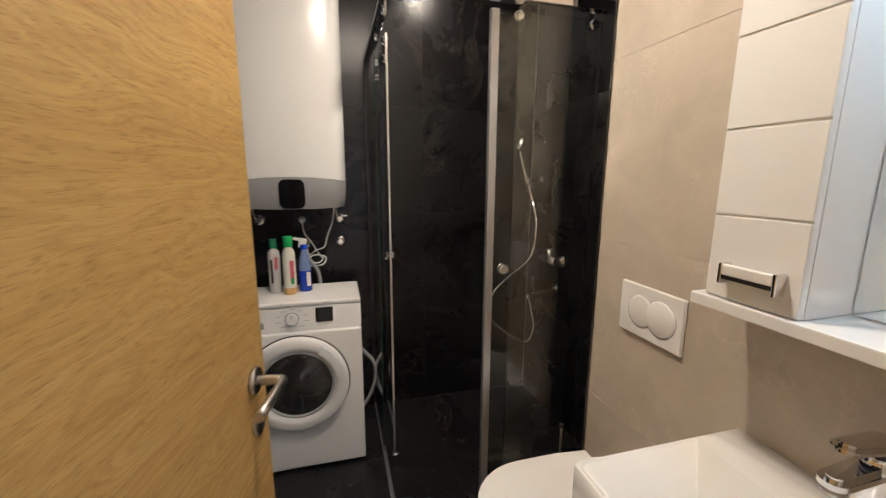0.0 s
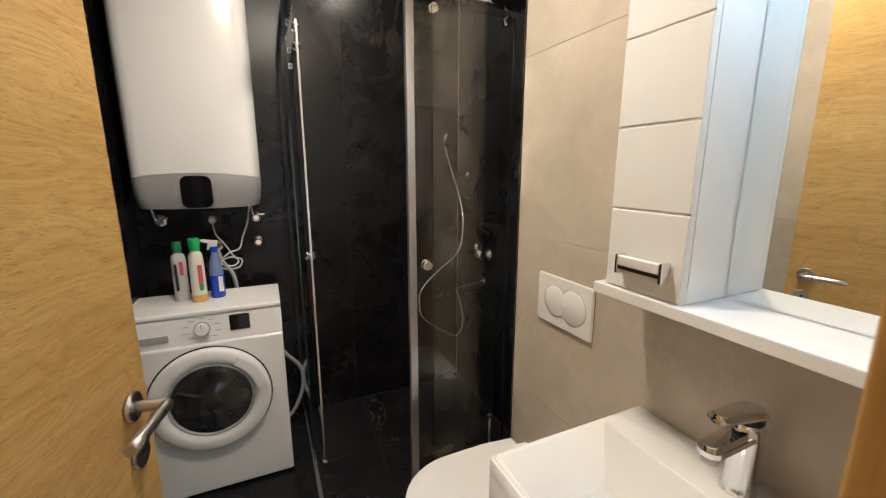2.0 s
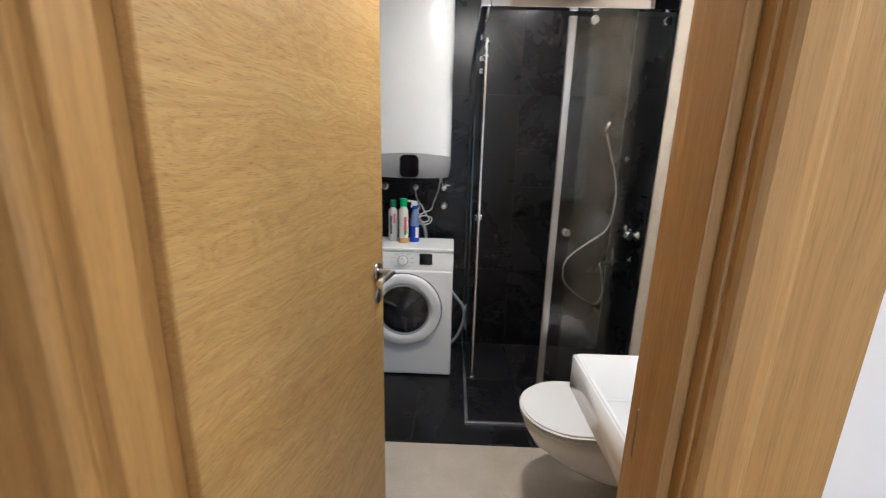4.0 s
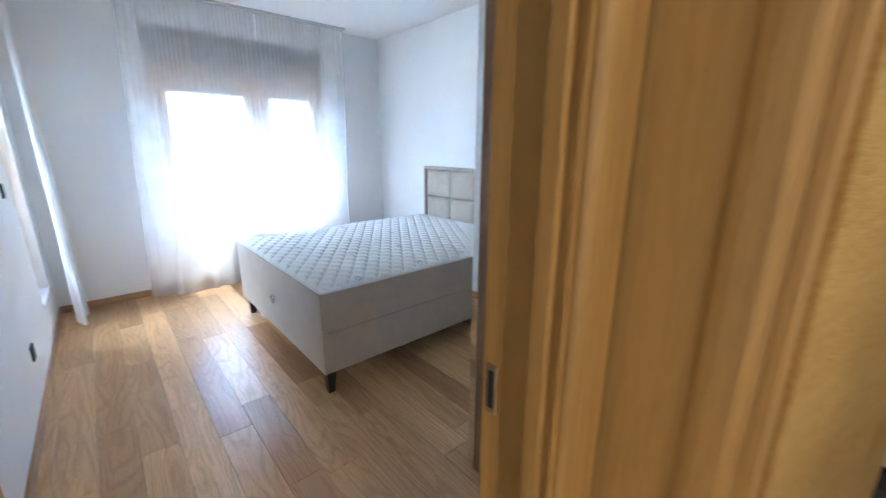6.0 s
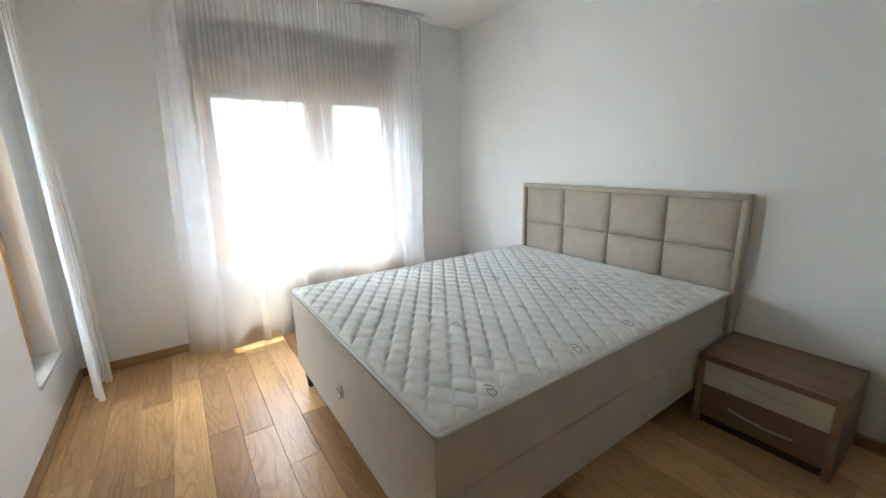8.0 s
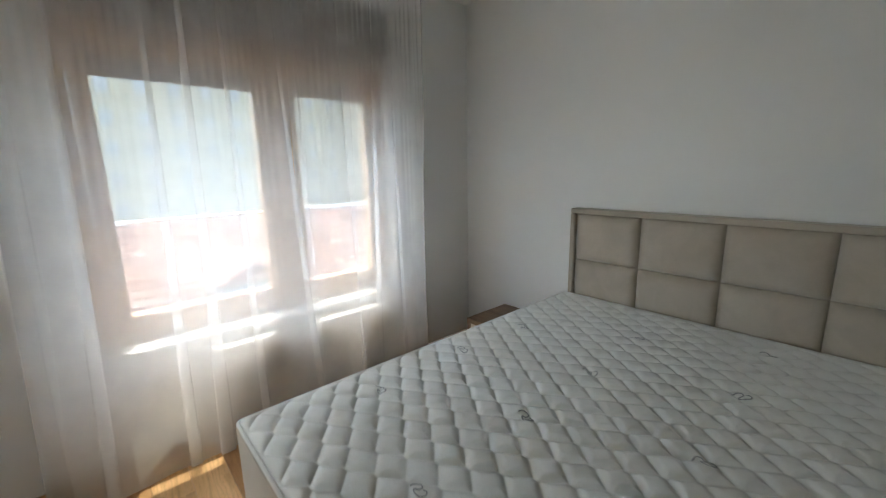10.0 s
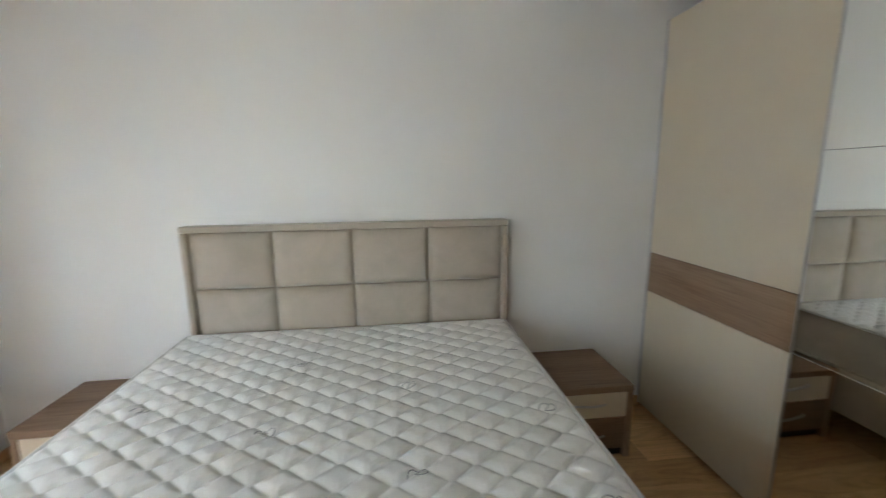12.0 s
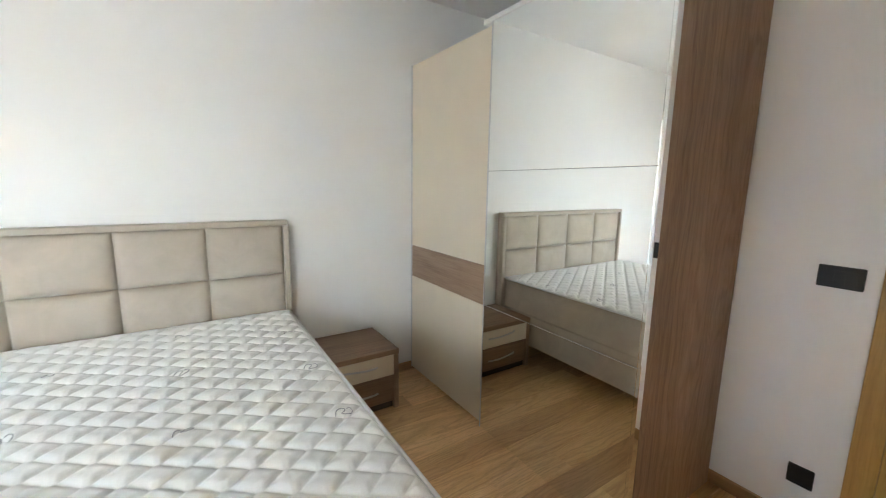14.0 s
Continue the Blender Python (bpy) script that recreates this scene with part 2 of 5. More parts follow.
VELVET = fabric("beige_velvet", (0.485, 0.42, 0.352), 0.8, 0.6, 700, 0.08)
TICKING = fabric("mattress_knit", (0.86, 0.86, 0.84), 0.9, 0.2, 500, 0.03, 0.5)
PIPING = fabric("white_piping", (0.82, 0.82, 0.80), 0.9, 0.1, 900, 0.03)
GREYTHREAD = fabric("grey_thread", (0.40, 0.41, 0.42), 0.8, 0.1, 900, 0.05)
VOILE = voile("white_voile", 0.37, 0.45)
VOILE_GATHERED = voile("gathered_white_voile", 0.88, 0.94)
GLASS = clear("clear_glass", (0.97, 0.99, 0.98))
GREENEDGE = plain("green_glass_edge", (0.006, 0.035, 0.028), 0.1, var=0.05)
BEIGE_TILE = stone("beige_porcelain", (0.53, 0.465, 0.375), (0.66, 0.61, 0.53), (0.42, 0.365, 0.29), 0.38, 3.4, 0.30)
BLACK_TILE = stone("black_marble_porcelain", (0.014, 0.014, 0.015), (0.16, 0.125, 0.095), (0.006, 0.006, 0.007), 0.28, 1.1, 0.20)
BLACK_TILE.node_tree.nodes["Principled BSDF"].inputs["Specular IOR Level"].default_value = 0.32
GROUT_B = plain("beige_grout", (0.46, 0.41, 0.34), 0.8, bump=0.2)
SUBFLOOR = plain("brown_joint", (0.12, 0.065, 0.03), 0.8)
GROUT_K = plain("black_grout", (0.03, 0.03, 0.03), 0.8, bump=0.2)
DARKWOOD = plain("dark_stained_leg", (0.045, 0.028, 0.02), 0.4, var=0.2, scale=30)
SHUTTER = plain("brown_shutter_slat", (0.22, 0.175, 0.145), 0.5, var=0.1)
ROOF = plain("terracotta", (0.12, 0.05, 0.034), 0.8, var=0.3, scale=3, bump=0.3, bscale=30)
FACADE = plain("ochre_render", (0.28, 0.245, 0.175), 0.9, var=0.08, scale=0.4)
FACADE_G = plain("pale_render", (0.26, 0.26, 0.25), 0.9, var=0.08, scale=0.4)
WINDOWGREY = plain("grey_window_reflection", (0.20, 0.21, 0.22), 0.25, var=0.3, scale=0.7)
BOXBROWN = plain("dark_shutter_box", (0.20, 0.185, 0.175), 0.45, var=0.08)


def clay(name):
    """Clay tiles, each of its own shade."""
    m, n, l, b = tree(name)
    geo = n.new("ShaderNodeNewGeometry")
    tone = ramp(n, l, geo.outputs["Random Per Island"], [(0.0, (0.07, 0.030, 0.020)), (0.45, (0.115, 0.050, 0.034)), (0.8, (0.15, 0.075, 0.050)), (1.0, (0.20, 0.13, 0.10))])
    dirt = noise_tex(n, l, coords(n, l), 1.3, 4)
    l.new(mixed(n, l, tone, ramp(n, l, dirt, [(0.35, (0.62, 0.62, 0.60)), (0.65, (1, 1, 1))]), 1.0, "MULTIPLY"), b.inputs["Base Color"])
    b.inputs["Roughness"].default_value = 0.85
    return m


CLAY = clay("clay_tiles")
GROUND = plain("asphalt_ground", (0.05, 0.05, 0.048), 0.9, var=0.3, scale=0.6)

# ---- building blocks ----
AT = {}


def thing(name, x, y, z, label, category, group="", kind=""):
    ob = new(name)
    ob.empty_display_size = 0.1
    ob.location = (x, y, z)
    AT[ob] = Vector((x, y, z))
    return tagged(ob, label, category, group, kind)


def mesh_of(name, bm, material, smooth=None):
    me = bpy.data.meshes.new(name)
    if smooth is not None:
        for f in bm.faces:
            f.smooth = smooth
    bmesh.ops.recalc_face_normals(bm, faces=bm.faces)
    bm.to_mesh(me)
    bm.free()
    if material:
        me.materials.append(material)
    return me


def part(name, bm, material, parent, label="", smooth=None):
    """One mesh under a thing or a part; the bmesh is in the world's coordinates."""
    origin = AT[parent]
    bmesh.ops.translate(bm, verts=bm.verts, vec=-origin)
    ob = new(name, mesh_of(name, bm, material, smooth))
    ob.parent = parent
    AT[ob] = origin
    return tagged(ob, label)


def solid(name, bm, material, label, category, kind="", group="", smooth=None, origin=(0, 0, 0)):
    """A top-level thing that is one mesh."""
    o = Vector(origin)
    bmesh.ops.translate(bm, verts=bm.verts, vec=-o)
    ob = new(name, mesh_of(name, bm, material, smooth))
    ob.location = o
    AT[ob] = o
    return tagged(ob, label, category, group, kind)


def box(x0, x1, y0, y1, z0, z1, bev=0.0, seg=2, bm=None):
    own = bmesh.new()
    bmesh.ops.create_cube(own, size=1, matrix=Matrix.LocRotScale(((x0 + x1) / 2, (y0 + y1) / 2, (z0 + z1) / 2), None, (abs(x1 - x0), abs(y1 - y0), abs(z1 - z0))))
    if bev:
        bmesh.ops.bevel(own, geom=own.edges[:], offset=bev, segments=seg, affect="EDGES", profile=0.6)
    return joined(bm, own)


def joined(bm, own):
    if bm is None:
        return own
    me = bpy.data.meshes.new("tmp")
    own.to_mesh(me)
    own.free()
    bm.from_mesh(me)
    bpy.data.meshes.remove(me)
    return bm


def rod(p0, p1, r, r2=None, seg=20, bm=None, bev=0.0):
    p0, p1 = Vector(p0), Vector(p1)
    own = bmesh.new()
    m = Matrix.Translation((p0 + p1) / 2) @ (p1 - p0).to_track_quat("Z", "Y").to_matrix().to_4x4()
    bmesh.ops.create_cone(own, cap_ends=True, segments=seg, radius1=r, radius2=r if r2 is None else r2, depth=(p1 - p0).length, matrix=m)
    if bev:
        rim = [e for e in own.edges if len(e.link_faces) == 2 and any(len(f.verts) > 4 for f in e.link_faces)]
        bmesh.ops.bevel(own, geom=rim, offset=bev, segments=2, affect="EDGES")
    for f in own.faces:
        f.smooth = len(f.verts) <= 4
    return joined(bm, own)


def curve_points(pts, steps=10):
    """Catmull-Rom through the points."""
    pts = [Vector(p) for p in pts]
    ext = [pts[0] * 2 - pts[1], *pts, pts[-1] * 2 - pts[-2]]
    out = []
    for a, b, c, d in zip(ext, ext[1:], ext[2:], ext[3:]):
        for k in range(steps):
            t = k / steps
            out.append(0.5 * (2 * b + (c - a) * t + (2 * a - 5 * b + 4 * c - d) * t * t + (3 * b - a - 3 * c + d) * t ** 3))
    return out + [pts[-1]]


def tube(pts, r, seg=8, bm=None, steps=10, smooth_path=True):
    line = curve_points(pts, steps) if smooth_path else [Vector(p) for p in pts]
    own = bmesh.new()
    rings, side = [], Vector((0.3, 0.5, 0.81))
    for i, p in enumerate(line):
        d = (line[min(i + 1, len(line) - 1)] - line[max(i - 1, 0)]).normalized()
        u = (side - d * side.dot(d)).normalized()
        side = u
        w = d.cross(u)
        rings.append([own.verts.new(p + r * (math.cos(a) * u + math.sin(a) * w)) for a in (2 * math.pi * k / seg for k in range(seg))])
    for a, b in zip(rings, rings[1:]):
        for k in range(seg):
            own.faces.new((a[k], a[(k + 1) % seg], b[(k + 1) % seg], b[k])).smooth = True
    own.faces.new(rings[0][::-1])
    own.faces.new(rings[-1])
    return joined(bm, own)


def lathe(profile, m=Matrix(), seg=32, bm=None):
    """Turned round local z: (radius, height) pairs, closed at the axis where the radius is 0."""
    own = bmesh.new()
    rings = []
    for r, z in profile:
        if r < 1e-6:
            rings.append([own.verts.new(m @ Vector((0, 0, z)))])
        else:
            rings.append([own.verts.new(m @ Vector((r * math.cos(2 * math.pi * k / seg), r * math.sin(2 * math.pi * k / seg), z))) for k in range(seg)])
    for a, b in zip(rings, rings[1:]):
        for k in range(seg):
            k2 = (k + 1) % seg
            quad = [a[k % len(a)], a[k2 % len(a)], b[k2 % len(b)], b[k % len(b)]]
            quad = [v for i, v in enumerate(quad) if v not in quad[:i]]
            if len(quad) > 2:
                own.faces.new(quad).smooth = True
    return joined(bm, own)


def prism(outline, m, depth, bev=0.0, bm=None):
    """A flat outline in local xy, pushed along local z."""
    own = bmesh.new()
    f = own.faces.new([own.verts.new((x, y, 0)) for x, y in outline])
    up = bmesh.ops.extrude_face_region(own, geom=[f])
    bmesh.ops.translate(own, verts=[v for v in up["geom"] if isinstance(v, bmesh.types.BMVert)], vec=(0, 0, depth))
    bmesh.ops.recalc_face_normals(own, faces=own.faces)
    if bev:
        rim = [e for e in own.edges if any(len(g.verts) == len(outline) for g in e.link_faces)]
        bmesh.ops.bevel(own, geom=rim, offset=bev, segments=2, affect="EDGES")
    bmesh.ops.transform(own, matrix=m, verts=own.verts)
    return joined(bm, own)


def round_rect(w, h, r, seg=6):
    pts = []
    for cx, cy, a0 in ((w / 2 - r, h / 2 - r, 0), (-w / 2 + r, h / 2 - r, 90), (-w / 2 + r, -h / 2 + r, 180), (w / 2 - r, -h / 2 + r, 270)):
        for k in range(seg + 1):
            a = radians(a0 + 90 * k / seg)
            pts.append((cx + r * math.cos(a), cy + r * math.sin(a)))
    return pts


def basis(o, ex, ey, ez):
    """A pose from an origin and three axes."""
    m = Matrix.Identity(4)
    for i, v in enumerate((ex, ey, ez, o)):
        for k in range(3):
            m[k][i] = v[k]
    return m


# ---- plan ----
XW, XE = -4.65, -0.54        # bedroom: window wall and door wall
YS, YN = -0.96, 2.27         # bedroom: side window wall and headboard wall
H = 2.60
BX0, BX1 = -0.455, 0.975     # bathroom
BY0, BY1 = 0.095, 2.345
SX, SPL = 1.255, 1.272         # recessed shower wall, and where the boxed-out toilet wall ends
HY = -0.03                   # hall face of the bathroom wall
DX0, DX1 = -0.285, 0.410     # bathroom door opening
DY0, DY1 = -0.955, -0.16     # bedroom door opening
DH = 2.03
WY0, WY1, WZ0, WZ1 = -0.08, 1.55, 0.60, 2.38   # big window
FX0, FX1, FZ0, FZ1 = -4.36, -3.88, 0.30, 2.38  # side window


def wall(name, label, boxes, mat=PLASTER):
    bm = None
    for b in boxes:
        bm = box(*b, bm=bm)
    return solid(name, bm, mat, label, "wall", "structure")


wall("wall_west", "white plastered bedroom wall around the large window", [
    (XW - 0.3, XW, YS - 0.3, WY0, 0, H), (XW - 0.3, XW, WY1, YN + 0.2, 0, H),
    (XW - 0.3, XW, WY0, WY1, 0, WZ0), (XW - 0.3, XW, WY0, WY1, WZ1, H)])
wall("wall_south", "white plastered bedroom wall with a narrow side window", [
    (XW, FX0, YS - 0.3, YS, 0, H), (FX1, XE + 0.085, YS - 0.3, YS, 0, H),
    (FX0, FX1, YS - 0.3, YS, 0, FZ0), (FX0, FX1, YS - 0.3, YS, FZ1, H)])
wall("wall_north", "white plastered bedroom wall behind the headboard", [(XW, XE, YN, YN + 0.2, 0, H)])
wall("wall_inner", "white partition wall between bedroom, hall and bathroom", [
    (XE, BX0, DY1, BY1 + 0.12, 0, H), (XE, BX0, DY0, DY1, DH, H)])
wall("wall_bath_front", "white plastered hall wall around the bathroom door", [
    (BX0, DX0 - 0.02, HY, BY0 - 0.012, 0, H), (DX1 + 0.02, 2.0, HY, BY0 - 0.012, 0, H), (DX0 - 0.02, DX1 + 0.02, HY, BY0 - 0.012, DH, H)])
wall("wall_bath_side", "tiled bathroom side wall", [
    (BX1 + 0.012, BX1 + 0.15, BY0 - 0.012, SPL - 0.012, 0, H), (BX1 + 0.15, SX + 0.15, SPL - 0.13, SPL - 0.012, 0, H), (SX + 0.012, SX + 0.15, SPL - 0.012, BY1 + 0.12, 0, H)])
wall("wall_bath_back", "tiled bathroom rear wall", [(BX0, SX + 0.012, BY1 + 0.012, BY1 + 0.12, 0, H)])
# the recess at y -2.1 is unseen, added to house the cool fill lamp
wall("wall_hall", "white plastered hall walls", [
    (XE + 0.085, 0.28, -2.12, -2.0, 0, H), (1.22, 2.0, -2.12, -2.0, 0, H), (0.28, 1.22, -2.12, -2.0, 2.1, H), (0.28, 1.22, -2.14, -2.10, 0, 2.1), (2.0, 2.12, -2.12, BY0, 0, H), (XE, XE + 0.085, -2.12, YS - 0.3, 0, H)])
solid("ceiling", box(XW - 0.3, 2.12, -2.12, BY1 + 0.12, H, H + 0.15), CEIL, "smooth white painted ceiling", "ceiling", "structure")
solid("floor", box(XW - 0.3, 2.12, -2.12, BY1 + 0.12, -0.2, -0.014), SUBFLOOR, "dark subfloor under the planks and tiles", "floor", "structure")

# ---- trim ----
sk = thing("skirting", -2.5, 0.6, 0, "oak skirting boards round the bedroom floor", "skirting", kind="structure")
part("board", box(XW, XE, YN - 0.014, YN, 0, 0.06, 0.003, 1), OAK_TRIM, sk)
part("board", box(XW, XE, YS, YS + 0.014, 0, 0.06, 0.003, 1), OAK_TRIM, sk)
part("board", box(XW, XW + 0.014, YS + 0.014, YN - 0.014, 0, 0.06, 0.003, 1), OAK_TRIM_Y, sk)
part("board", box(XE - 0.014, XE, 0.075, YN - 0.014, 0, 0.06, 0.003, 1), OAK_TRIM_Y, sk)


def lever_handle(parent, o, face, along, name="door_handle"):
    """Rose, neck and lever on a leaf at o; face points out of the leaf, along the way that the lever points."""
    o, face, along = Vector(o), Vector(face), Vector(along)
    h = part(name, rod(o, o + face * 0.009, 0.026, seg=28, bev=0.002), STEEL, parent, "satin steel rose")
    part("lever", tube([o + face * 0.006, o + face * 0.050, o + face * 0.056 + along * 0.004, o + face * 0.058 + along * 0.012, o + face * 0.058 + along * 0.125], 0.0095, 14, steps=4), STEEL, h)
    k = part("key_rose", rod(o + Vector((0, 0, -0.09)), o + face * 0.008 + Vector((0, 0, -0.09)), 0.026, seg=28, bev=0.002), STEEL, parent)
    part("keyhole", rod(o + face * 0.008 + Vector((0, 0, -0.088)), o + face * 0.0085 + Vector((0, 0, -0.088)), 0.0055, seg=12), BLACK, k)
    return h


# section of the casing: a raised rounded bead beside the opening, then a flat band
CASING = [(0.004, 0), (0.004, -0.012), (0.007, -0.018), (0.014, -0.022), (0.040, -0.023), (0.052, -0.021), (0.058, -0.017), (0.061, -0.0155), (0.150, -0.0155), (0.154, -0.012), (0.154, 0)]
# bathroom door: frame, hinges and open leaf
df = thing("door_1", (DX0 + DX1) / 2, 0.03, 0, "oak-veneered bathroom door, standing open into the room", "door", kind="structure")


def door_frame_x(parent, x0, x1, y0, y1):
    """Lining and stepped casing of an opening in a wall along x; y0 is the hall side."""
    for side, x, s in (("a", x0, -1), ("b", x1, 1)):
        part("lining", box(x, x + s * 0.022, y0 - 0.004, y1 + 0.004, 0, DH, 0.003), OAK_FRAME, parent)
        part("door_stop", box(x - s * 0.016, x, y0 + 0.012, y1 - 0.045, 0, DH - 0.012, 0.003), OAK_FRAME, parent)
        part("casing", prism([(x + s * (a if s > 0 or a < 0.1 else 0.1696), y0 + b) for a, b in (CASING if s > 0 else CASING[:9] + CASING[10:])], Matrix(), DH + 0.006), OAK_FRAME, parent)
        if s < 0:
            part("casing", box(x + s * 0.006, x + s * 0.085, y1, y1 + 0.015, 0, DH + 0.085, 0.004, 2), OAK_FRAME, parent)
        else:
            part("casing", box(x + 0.024, x + 0.095, y1 + 0.002, y1 + 0.056, 0, DH + 0.085, 0.006, 3), OAK_FRAME, parent)
    part("head_lining", box(x0, x1, y0 - 0.004, y1 + 0.004, DH, DH + 0.022, 0.003), OAK_FRAME, parent)
    part("head_casing", box(x0 - 0.005, x1 + 0.005, y0 - 0.021, y0, DH + 0.006, DH + 0.06, 0.006, 3), OAK_FRAME, parent)
    part("head_casing", box(x0 - 0.06, x1 + 0.06, y0 - 0.015, y0, DH + 0.062, DH + 0.155, 0.005, 3), OAK_FRAME, parent)


door_frame_x(df, DX0, DX1, HY, BY0)
part("strike_plate", box(DX1 - 0.003, DX1 + 0.001, 0.056, 0.078, 0.985, 1.065, 0.001, 1), STEEL, df)
HINGE = Vector((-0.262, 0.095, 0))
END = Vector((-0.104, 0.888, 0))
du = (END - HINGE).normalized()
dn = Vector((du.y, -du.x, 0))   # the face seen from the hall door side
leaf = prism([(0, 0), (0.808, 0), (0.808, 2.015), (0, 2.015)], basis(HINGE + Vector((0, 0, 0.008)), du, Vector((0, 0, 1)), dn), -0.040, 0.002)
bmesh.ops.transform(leaf, matrix=basis(HINGE, du, dn, Vector((0, 0, 1))).inverted(), verts=leaf.verts)
leaf_ob = new("door_leaf", mesh_of("door_leaf", leaf, OAK_DOOR))
leaf_ob.parent = df
leaf_ob.matrix_local = Matrix.Translation(-AT[df]) @ basis(HINGE, du, dn, Vector((0, 0, 1)))
tagged(leaf_ob, "golden oak veneer leaf with cross grain")
grip = HINGE + du * 0.752 + Vector((0, 0, 1.025))
lever_handle(df, grip, dn, -du)
lever_handle(df, grip - dn * 0.040, -dn, -du)
for z in (0.22, 1.80):
    hg = rod(HINGE + Vector((-0.006, -0.008, z)), HINGE + Vector((-0.006, -0.008, z + 0.09)), 0.008, seg=14)
    part("hinge", hg, STEEL, df)

# bedroom door: frame and leaf folded back towards the side wall
db = thing("door_2", -0.5, -0.55, 0, "oak-veneered bedroom door, standing wide open", "door", kind="structure")
for y, s in ((DY0, -1), (DY1, 1)):
    if s > 0:
        part("lining", box(XE - 0.036, BX0 + 0.006, y, y + 0.022, 0, DH, 0.003), OAK_FRAME, db)
        part("door_stop", box(XE + 0.05, BX0 - 0.010, y - 0.012, y, 0, DH - 0.012, 0.003), OAK_FRAME, db)
        part("casing", prism([(BX0 - b, y + a) for a, b in CASING[:8]] + [(BX0 + 0.0155, HY - 0.030), (BX0, HY - 0.030)], Matrix(), DH + 0.006), OAK_FRAME, db)
        part("casing", box(XE - 0.034, XE, y + 0.0225, y + 0.150, 0, DH + 0.085, 0.004, 2), OAK_FRAME, db)
        part("casing", box(XE - 0.024, XE, y + 0.152, y + 0.232, 0, DH + 0.085, 0.004, 2), OAK_FRAME, db)
    else:
        part("lining", box(XE - 0.006, BX0 + 0.006, y - 0.022, y, 0, DH, 0.003), OAK_FRAME, db)
        part("casing", box(BX0, BX0 + 0.022, y - 0.06, y - 0.006, 0, DH + 0.06, 0.006, 3), OAK_FRAME, db)
        part("casing", box(BX0, BX0 + 0.015, y - 0.155, y - 0.062, 0, DH + 0.12, 0.004, 3), OAK_FRAME, db)
part("head_lining", box(XE - 0.006, BX0 + 0.006, DY0, DY1, DH, DH + 0.022, 0.003), OAK_FRAME, db)
part("head_casing", box(BX0, BX0 + 0.021, DY0 - 0.06, DY1 + 0.055, DH + 0.006, DH + 0.06, 0.006, 3), OAK_FRAME, db)
part("head_casing", box(XE - 0.016, XE, DY0 + 0.01, DY1 + 0.232, DH + 0.024, DH + 0.085, 0.004, 2), OAK_FRAME, db)
part("strike_plate", box(XE - 0.026, XE - 0.006, DY1 - 0.003, DY1 - 0.0005, 1.0, 1.08, 0.001, 1), STEEL, db)
part("strike_slot", box(XE - 0.021, XE - 0.011, DY1 - 0.0045, DY1 - 0.003, 1.01, 1.07), BLACK, db)
# dark-coloured strip stands in for the shade in the gap between the casings
part("corner_joint", box(BX0 + 0.001, BX0 + 0.007, HY - 0.0298, HY - 0.0157, 0, DH + 0.006), DARKWOOD, db, "dark strip for the shade in the gap between the two casings")
h2, e2 = Vector((-0.575, -0.925, 0)), Vector((-1.345, -0.805, 0))
lu = (e2 - h2).normalized()
ln = Vector((lu.y, -lu.x, 0))
lf = prism([(0, 0.008), (0.785, 0.008), (0.785, 2.02), (0, 2.02)], basis((0, 0, 0), Vector((1, 0, 0)), Vector((0, 0, 1)), Vector((0, -1, 0))), 0.040, 0.002)
m2 = basis(h2, lu, ln, Vector((0, 0, 1)))
lo = new("door_leaf", mesh_of("door_leaf", lf, OAK_DOOR))
lo.parent = db
lo.matrix_local = Matrix.Translation(-AT[db]) @ m2
lever_handle(db, h2 + lu * 0.725 + Vector((0, 0, 1.0)) + ln * 0.0, ln, -lu)

# ---- large window ----
win = thing("window_1", XW - 0.12, (WY0 + WY1) / 2, WZ0, "two-light oak window with a half-lowered brown roller shutter", "window", kind="structure")
fx0, fx1 = XW - 0.20, XW - 0.12
part("window_frame", box(fx0, fx1, WY0, WY0 + 0.06, WZ0, WZ1, 0.004), WIN_WOOD, win)
part("window_frame", box(fx0, fx1, WY1 - 0.06, WY1, WZ0, WZ1, 0.004), WIN_WOOD, win)
part("window_frame", box(fx0, fx1, WY0 + 0.06, WY1 - 0.06, WZ0, WZ0 + 0.06, 0.004), WIN_WOOD, win)
part("window_frame", box(fx0, fx1, WY0 + 0.06, WY1 - 0.06, WZ1 - 0.34, WZ1 - 0.28, 0.004), WIN_WOOD, win)
part("mullion", box(fx0, fx1, 0.80, 0.88, WZ0 + 0.06, WZ1 - 0.34, 0.004), WIN_WOOD, win)
for a, b in ((WY0 + 0.065, 0.795), (0.885, WY1 - 0.065)):
    z0, z1 = WZ0 + 0.065, WZ1 - 0.345
    sash = part("sash", box(fx0 + 0.01, fx1 + 0.018, a, a + 0.07, z0, z1, 0.005), WIN_WOOD, win)
    part("stile", box(fx0 + 0.01, fx1 + 0.018, b - 0.07, b, z0, z1, 0.005), WIN_WOOD, sash)
    part("rail", box(fx0 + 0.01, fx1 + 0.016, a + 0.07, b - 0.07, z0, z0 + 0.07, 0.005), WIN_WOOD, sash)
    part("rail", box(fx0 + 0.01, fx1 + 0.016, a + 0.07, b - 0.07, z1 - 0.07, z1, 0.005), WIN_WOOD, sash)
    g = part("pane", box(fx0 + 0.045, fx0 + 0.051, a + 0.065, b - 0.065, z0 + 0.065, z1 - 0.065), GLASS, sash)
    g.visible_shadow = False
bx = part("shutter_box", box(XW - 0.13, XW - 0.005, WY0 + 0.002, WY1 - 0.002, WZ1 - 0.278, WZ1 - 0.003, 0.004), BOXBROWN, win)
